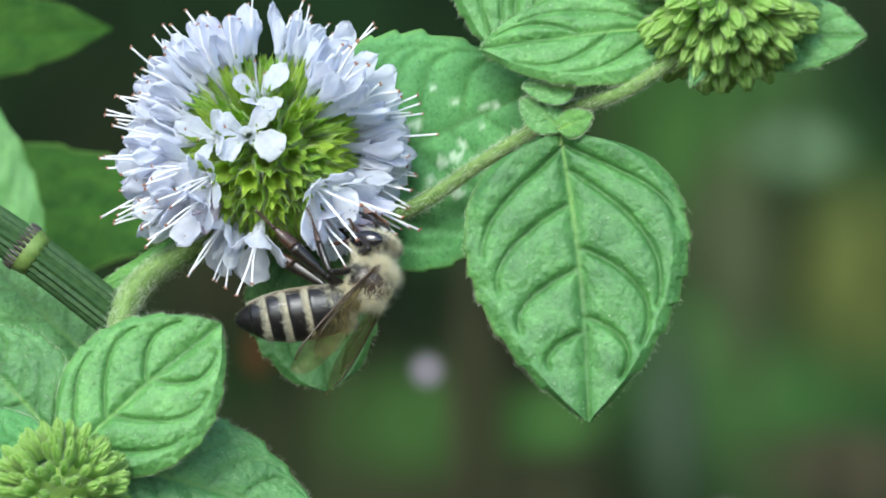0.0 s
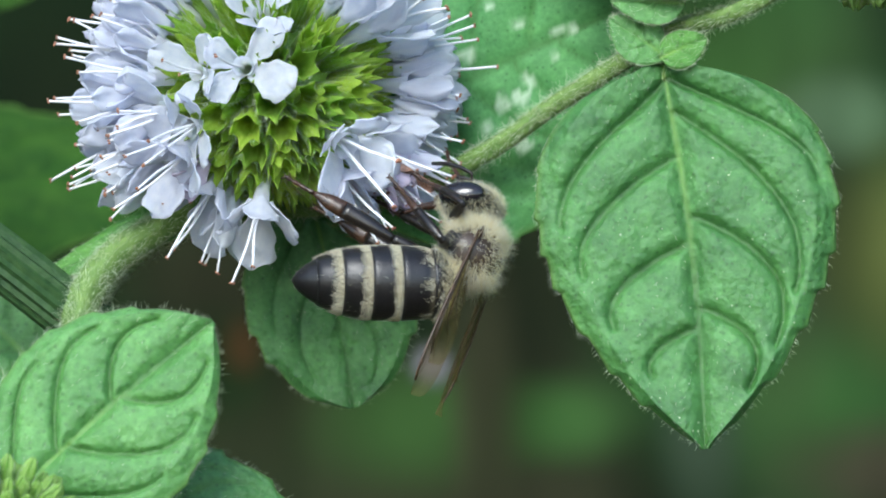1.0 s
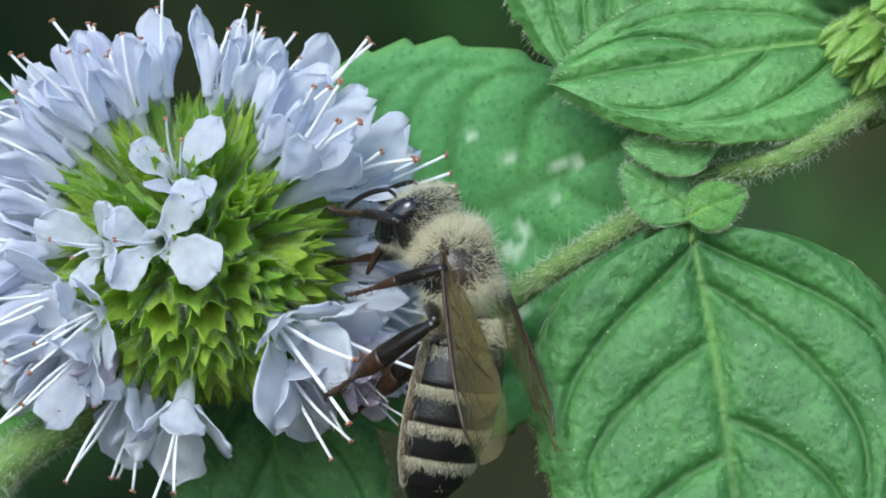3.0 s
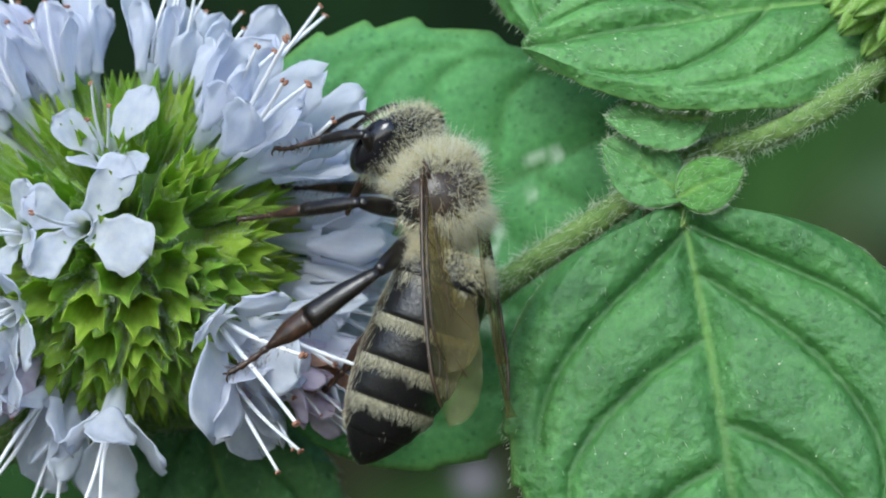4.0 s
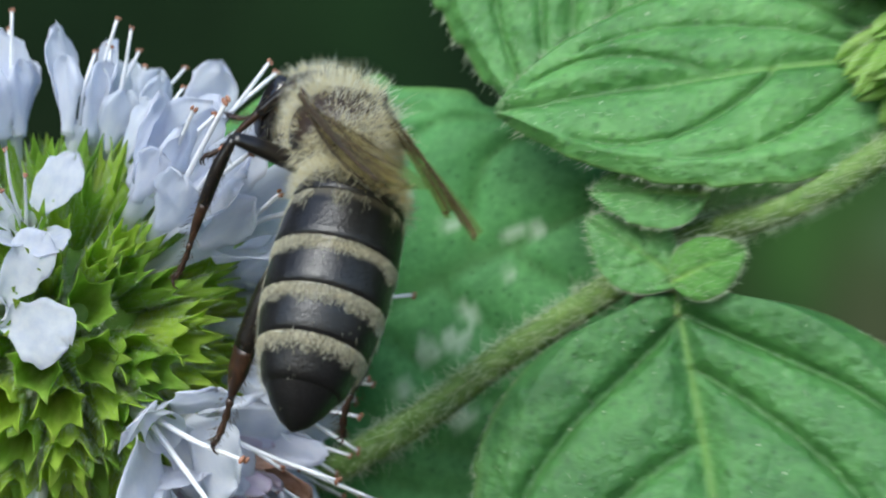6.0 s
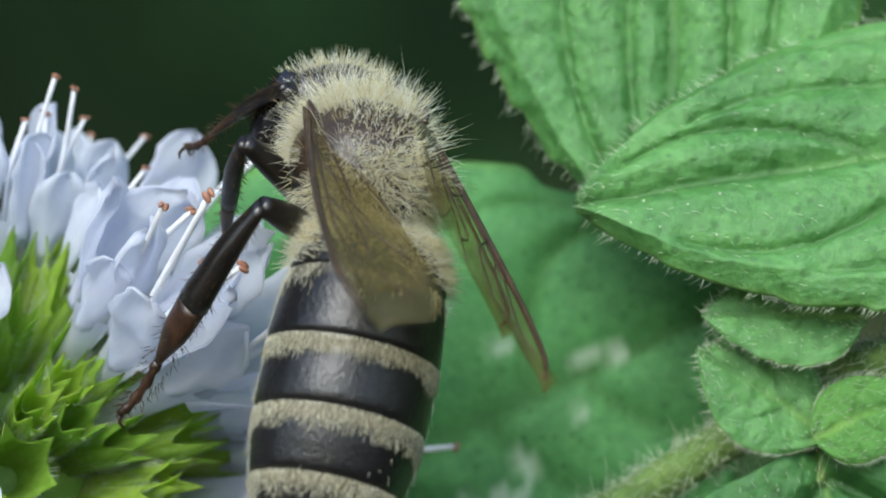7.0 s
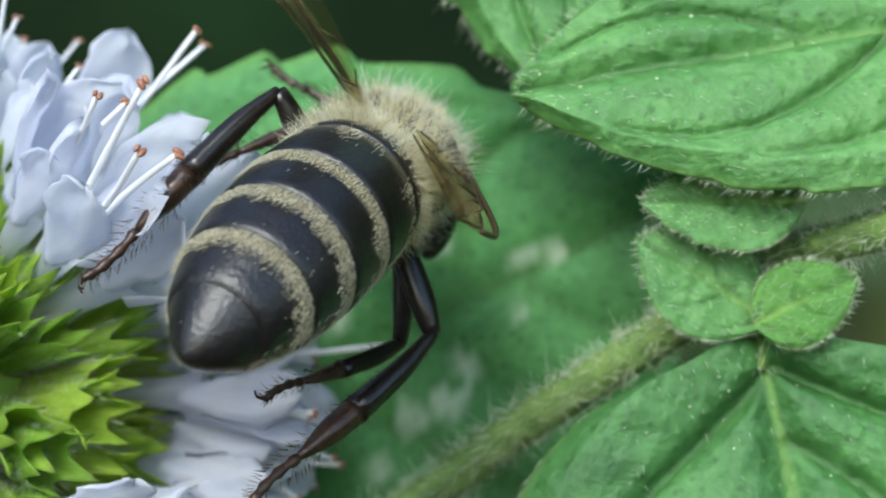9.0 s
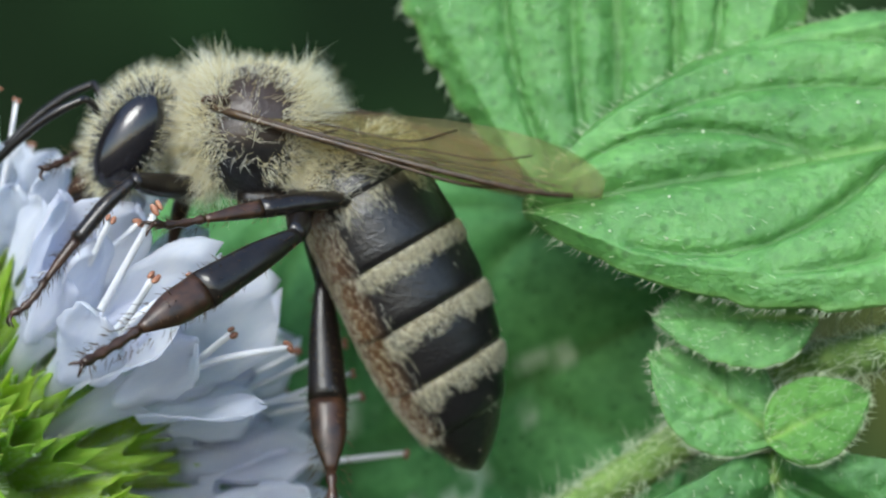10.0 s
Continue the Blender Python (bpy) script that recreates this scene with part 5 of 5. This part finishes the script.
# Where the feet hold on: seconds and place, leg by leg.
FEET = {
    "hl": [(0, (-11.80, -1.00, 2.97)), (1, (-11.77, 1.00, 3.34)), (1.5, (-11.97, 1.00, 3.46)), (2, (-7.80, 2.00, 1.31)), (2.5, (-5.74, 1.50, 1.60)), (4, (-7.44, -1.00, 2.90)), (4.5, (-6.47, -2.75, 3.87)), (5, (-6.08, -2.00, 3.87)), (5.5, (-5.64, 1.00, 3.33)), (6, (-5.99, 2.00, 3.83)), (7.3, (-7.29, 1.00, 9.98)), (8, (-6.45, 0.75, 9.88)), (8.5, (-6.82, 2.25, 9.88)), (9, (-6.70, 0.80, 9.97)), (9.5, (-6.55, -0.60, 10.20)), (10, (-6.85, -1.60, 10.95))],
    "ml": [(0, (-8.58, 1.50, 3.18)), (1, (-5.50, 1.50, 2.59)), (1.5, (-5.61, 1.50, 2.97)), (2, (-5.35, 2.00, 2.73)), (2.5, (-4.61, 1.00, 4.40)), (4, (-7.03, 1.00, 8.11)), (4.5, (-7.01, 0.50, 8.30)), (5, (-6.77, 1.00, 8.33)), (5.5, (-7.23, 1.50, 8.38)), (6, (-7.03, 1.50, 8.89)), (7.3, (-5.80, 3.00, 13.70)), (8, (-2.43, 2.00, 16.28)), (8.3, (-3.87, 3.00, 14.07)), (8.5, (-4.43, 3.50, 13.36)), (9, (-4.58, 3.50, 12.42)), (9.5, (-4.17, 1.00, 13.40)), (10, (-5.38, 0.50, 13.80))],
    "fl": [(0, (-5.83, 3.00, 2.45)), (1, (-4.25, 2.50, 2.73)), (1.5, (-5.49, 2.00, 4.26)), (2, (-5.87, 2.00, 8.10)), (2.5, (-6.03, 2.00, 8.00)), (4, (-5.80, 2.00, 10.50)), (4.5, (-5.75, 2.00, 10.33)), (5, (-4.46, 2.00, 10.57)), (5.5, (-5.86, 2.00, 11.93)), (6, (-6.06, 2.00, 12.56)), (7.3, (-5.83, 4.00, 15.75)), (8, (-3.30, 7.00, 14.87)), (8.5, (-2.52, 7.00, 14.08)), (9, (-2.70, 7.00, 14.87)), (9.5, (-5.84, 2.00, 13.37)), (10, (-8.52, 1.50, 11.98))],
    "hr": [(0, (-14.31, 7.00, 2.10)), (1, (-11.57, 7.00, 2.29)), (1.5, (-10.49, 7.00, 0.83)), (2, (-6.52, 7.00, -1.00)), (2.5, (-5.21, 7.00, 0.06)), (4, (-5.79, 7.00, 0.72)), (4.5, (-2.92, 6.00, -0.36)), (5, (-2.95, 6.00, -1.01)), (5.5, (-1.66, 5.00, 1.73)), (6, (-2.40, 5.00, 3.47)), (7.3, (-4.01, 3.00, 4.99)), (8, (-3.40, 1.00, 4.49)), (8.5, (-4.45, 2.25, 5.08)), (9, (-3.32, -0.25, 5.11)), (9.5, (-2.40, 3.00, 4.86)), (10, (-1.73, 3.00, 5.52))],
    "mr": [(0, (-8.22, 7.00, 4.01)), (1, (-6.99, 7.00, 1.97)), (1.5, (-7.26, 7.00, 2.64)), (2, (-5.92, 7.00, 5.40)), (2.5, (-6.03, 7.00, 5.48)), (4, (-6.34, 7.00, 9.42)), (4.5, (-5.67, 7.00, 9.81)), (5, (-5.25, 7.00, 9.79)), (5.5, (-6.69, 7.00, 10.91)), (6, (-6.28, 7.00, 11.18)), (7.3, (-4.34, 6.00, 7.96)), (8, (-3.10, 5.00, 7.06)), (8.5, (-2.62, 2.00, 7.20)), (9, (-2.90, 0.50, 7.36)), (9.5, (-5.24, 5.00, 12.27)), (10, (-5.56, 5.00, 12.32))],
    "fr": [(0, (-4.79, 7.00, 3.63)), (1, (-2.67, 7.00, 3.95)), (1.5, (-6.14, 7.00, 5.29)), (2, (-5.36, 7.00, 9.58)), (2.5, (-6.89, 7.00, 8.78)), (4, (-5.86, 7.00, 12.03)), (4.5, (-5.81, 7.00, 11.53)), (5, (-4.67, 7.00, 12.80)), (5.5, (-5.88, 7.00, 13.69)), (6, (-6.21, 7.00, 14.23)), (7.3, (-3.72, 8.00, 15.17)), (8, (-0.86, 8.00, 13.21)), (8.5, (-0.42, 9.00, 12.61)), (9, (-0.67, 9.00, 13.17)), (9.5, (-6.46, 5.00, 13.87)), (10, (-7.92, 4.00, 15.22))],
}
# Lengths of thigh and shin, and the ways the knees bend in the bee's space: seconds and way, mirrored for the right side.
REACH = {"f": (2.1, 4.0), "m": (2.5, 4.9), "h": (2.5, 6.1)}
KNEES = {
    "fl": [(0, (0.5, 0.7, 0.5)), (2, (0.3, 0.8, 0.53)), (4.4, (0.56, 0.4, 0.73)), (10, (0.5, 0.7, 0.5))],
    "fr": [(0, (0.5, 0.7, 0.5))],
    "ml": [(0, (-0.37, 0.91, 0.19)), (1, (0, 0.94, 0.34)), (2, (-0.4, 0.85, 0.2)), (4, (0, 0.68, 0.73)), (5, (0.26, 0.66, 0.71)), (9, (0.1, 0.8, 0.6)), (9.7, (-0.6, 0.7, 0.1)), (10, (-0.6, 0.7, 0.1))],
    "mr": [(0, (0.1, 0.8, 0.6)), (7.3, (0.1, 0.8, 0.6)), (8, (0.46, 0.66, -0.6)), (9, (0.46, 0.66, -0.6)), (9.5, (0.1, 0.8, 0.6))],
    "hl": [(0, (-0.3, 0.57, 0.77)), (4.5, (-0.11, 0.4, 0.9)), (5, (0.0, 0.4, 0.9)), (8, (-0.2, 0.63, 0.75)), (9, (-0.27, 0.68, 0.68)), (9.5, (-0.6, 0.73, -0.15)), (10, (-0.4, 0.9, 0.03))],
    "hr": [(0, (-0.5, 0.55, 0.8)), (7.3, (-0.5, 0.55, 0.8)), (8, (0.1, 0.9, -0.1)), (9, (0.2, 0.9, -0.15)), (9.5, (-0.5, 0.7, 0.1))],
}


def between(spots, t):
    """The place or way at t seconds in a list of (seconds, place)."""
    k = max([n for n, p in enumerate(spots) if p[0] <= t])
    n = min(k + 1, len(spots) - 1)
    u = (t - spots[k][0]) / (spots[n][0] - spots[k][0]) if n > k else 0
    return Vector(spots[k][1]).lerp(Vector(spots[n][1]), u)


def bent(hip, foot, thigh, shin, hint):
    """The knee of a leg from hip to foot, bent towards hint, and the foot where the leg can reach it."""
    d = foot - hip
    far = min(max(d.length, abs(shin - thigh) + 0.15), thigh + shin - 0.08)
    way = d.normalized()
    foot = hip + way * far
    along = (thigh ** 2 - shin ** 2 + far ** 2) / (2 * far)
    up = hint - hint.dot(way) * way
    up.normalize()
    return hip + way * along + up * math.sqrt(max(thigh ** 2 - along ** 2, 0.0)), foot


def motions():
    walk(cam, [(t, look((a * MM, b * MM, c * MM), (d * MM, e * MM, f * MM), roll)) for t, a, b, c, d, e, f, roll in PATH],
         ((0.0, 1.42, 6350, 6), (1.0, 1.28, 6200, 6), (2.5, 1.02, 6050, 6), (5.0, 0.95, 6150, 6), (7.5, 1.05, 6350, 6), (10.0, 1.17, 6350, 6)))
    turns = {}
    rows, tail, nod = [], [], []
    waist = Vector((-1.5, 0, -0.1)) * MM
    for t, spot, ahead, back, rear in BEE:
        m = aim(Vector(spot) * MM, ahead, back)
        rows.append((t, m))
        turns[t] = m.to_quaternion()
        local = turns[t].inverted() @ Vector(rear).normalized()
        tail.append((t, aim(waist, -local, (0, 0, 1))))
        nod.append((t, pose(1.75 * MM, 0, -0.2 * MM, 0, (22 if t < 7.4 else 0 if t < 9.3 else -26) + 4 * math.sin(5 * t), 5 * math.sin(3 * t + 1))))
    walk(bee, rows)
    walk(bee_abdomen, tail)
    walk(bee_head, nod)

    def turn_at(t):
        times = sorted(turns)
        a = max([s for s in times if s <= t])
        b = min([s for s in times if s >= t])
        return turns[a] if a == b else turns[a].slerp(turns[b], (t - a) / (b - a))

    for k, ob in enumerate(bee_wings):
        s = 1 if k % 2 == 0 else -1
        root = Vector((0.85 if k < 2 else 0.25, s * 1.18, 0.85 if k < 2 else 0.78)) * MM
        keys = []
        for t, left, right, face_l, face_r in WINGS:
            q = turn_at(t).inverted()
            w = Vector(left if s > 0 else right)
            if k > 1:
                w = w + Vector((0.0, -0.05, -0.06))
            keys.append((t, aim(root, q @ w, q @ Vector(face_l if s > 0 else face_r))))
        walk(ob, keys)
    for key, ob in bee_legs.items():
        thigh, shin = REACH[key[0]]
        s = 1 if key[1] == "l" else -1
        hip = ob.matrix_basis.translation / MM
        upper, lower, last = [], [], None
        for t, m in rows:
            foot = (m.inverted() @ (between(FEET[key], t) * MM)) / MM
            hint = between(KNEES[key], t)
            hint.y *= s
            knee, foot = bent(hip, foot, thigh, shin, hint)
            ways = ((knee - hip).normalized(), (foot - knee).normalized())
            # each piece of the leg swings from one key to the next without twisting
            if last is None:
                ups = (hint.copy(), Vector((0.1, s, 0.35)) if key[0] == "h" else hint.copy())
            else:
                ups = tuple(old.rotation_difference(w) @ up for old, w, up in zip(last, ways, ups))
            ups = tuple((up - up.dot(w) * w).normalized() for up, w in zip(ups, ways))
            last = ways
            a = aim(hip * MM, ways[0], ups[0])
            b = aim(knee * MM, ways[1], ups[1])
            upper.append((t, a))
            lower.append((t, a.inverted() @ b))
        walk(ob, upper)
        for piece in ob.children:
            walk(piece, lower)


motions()
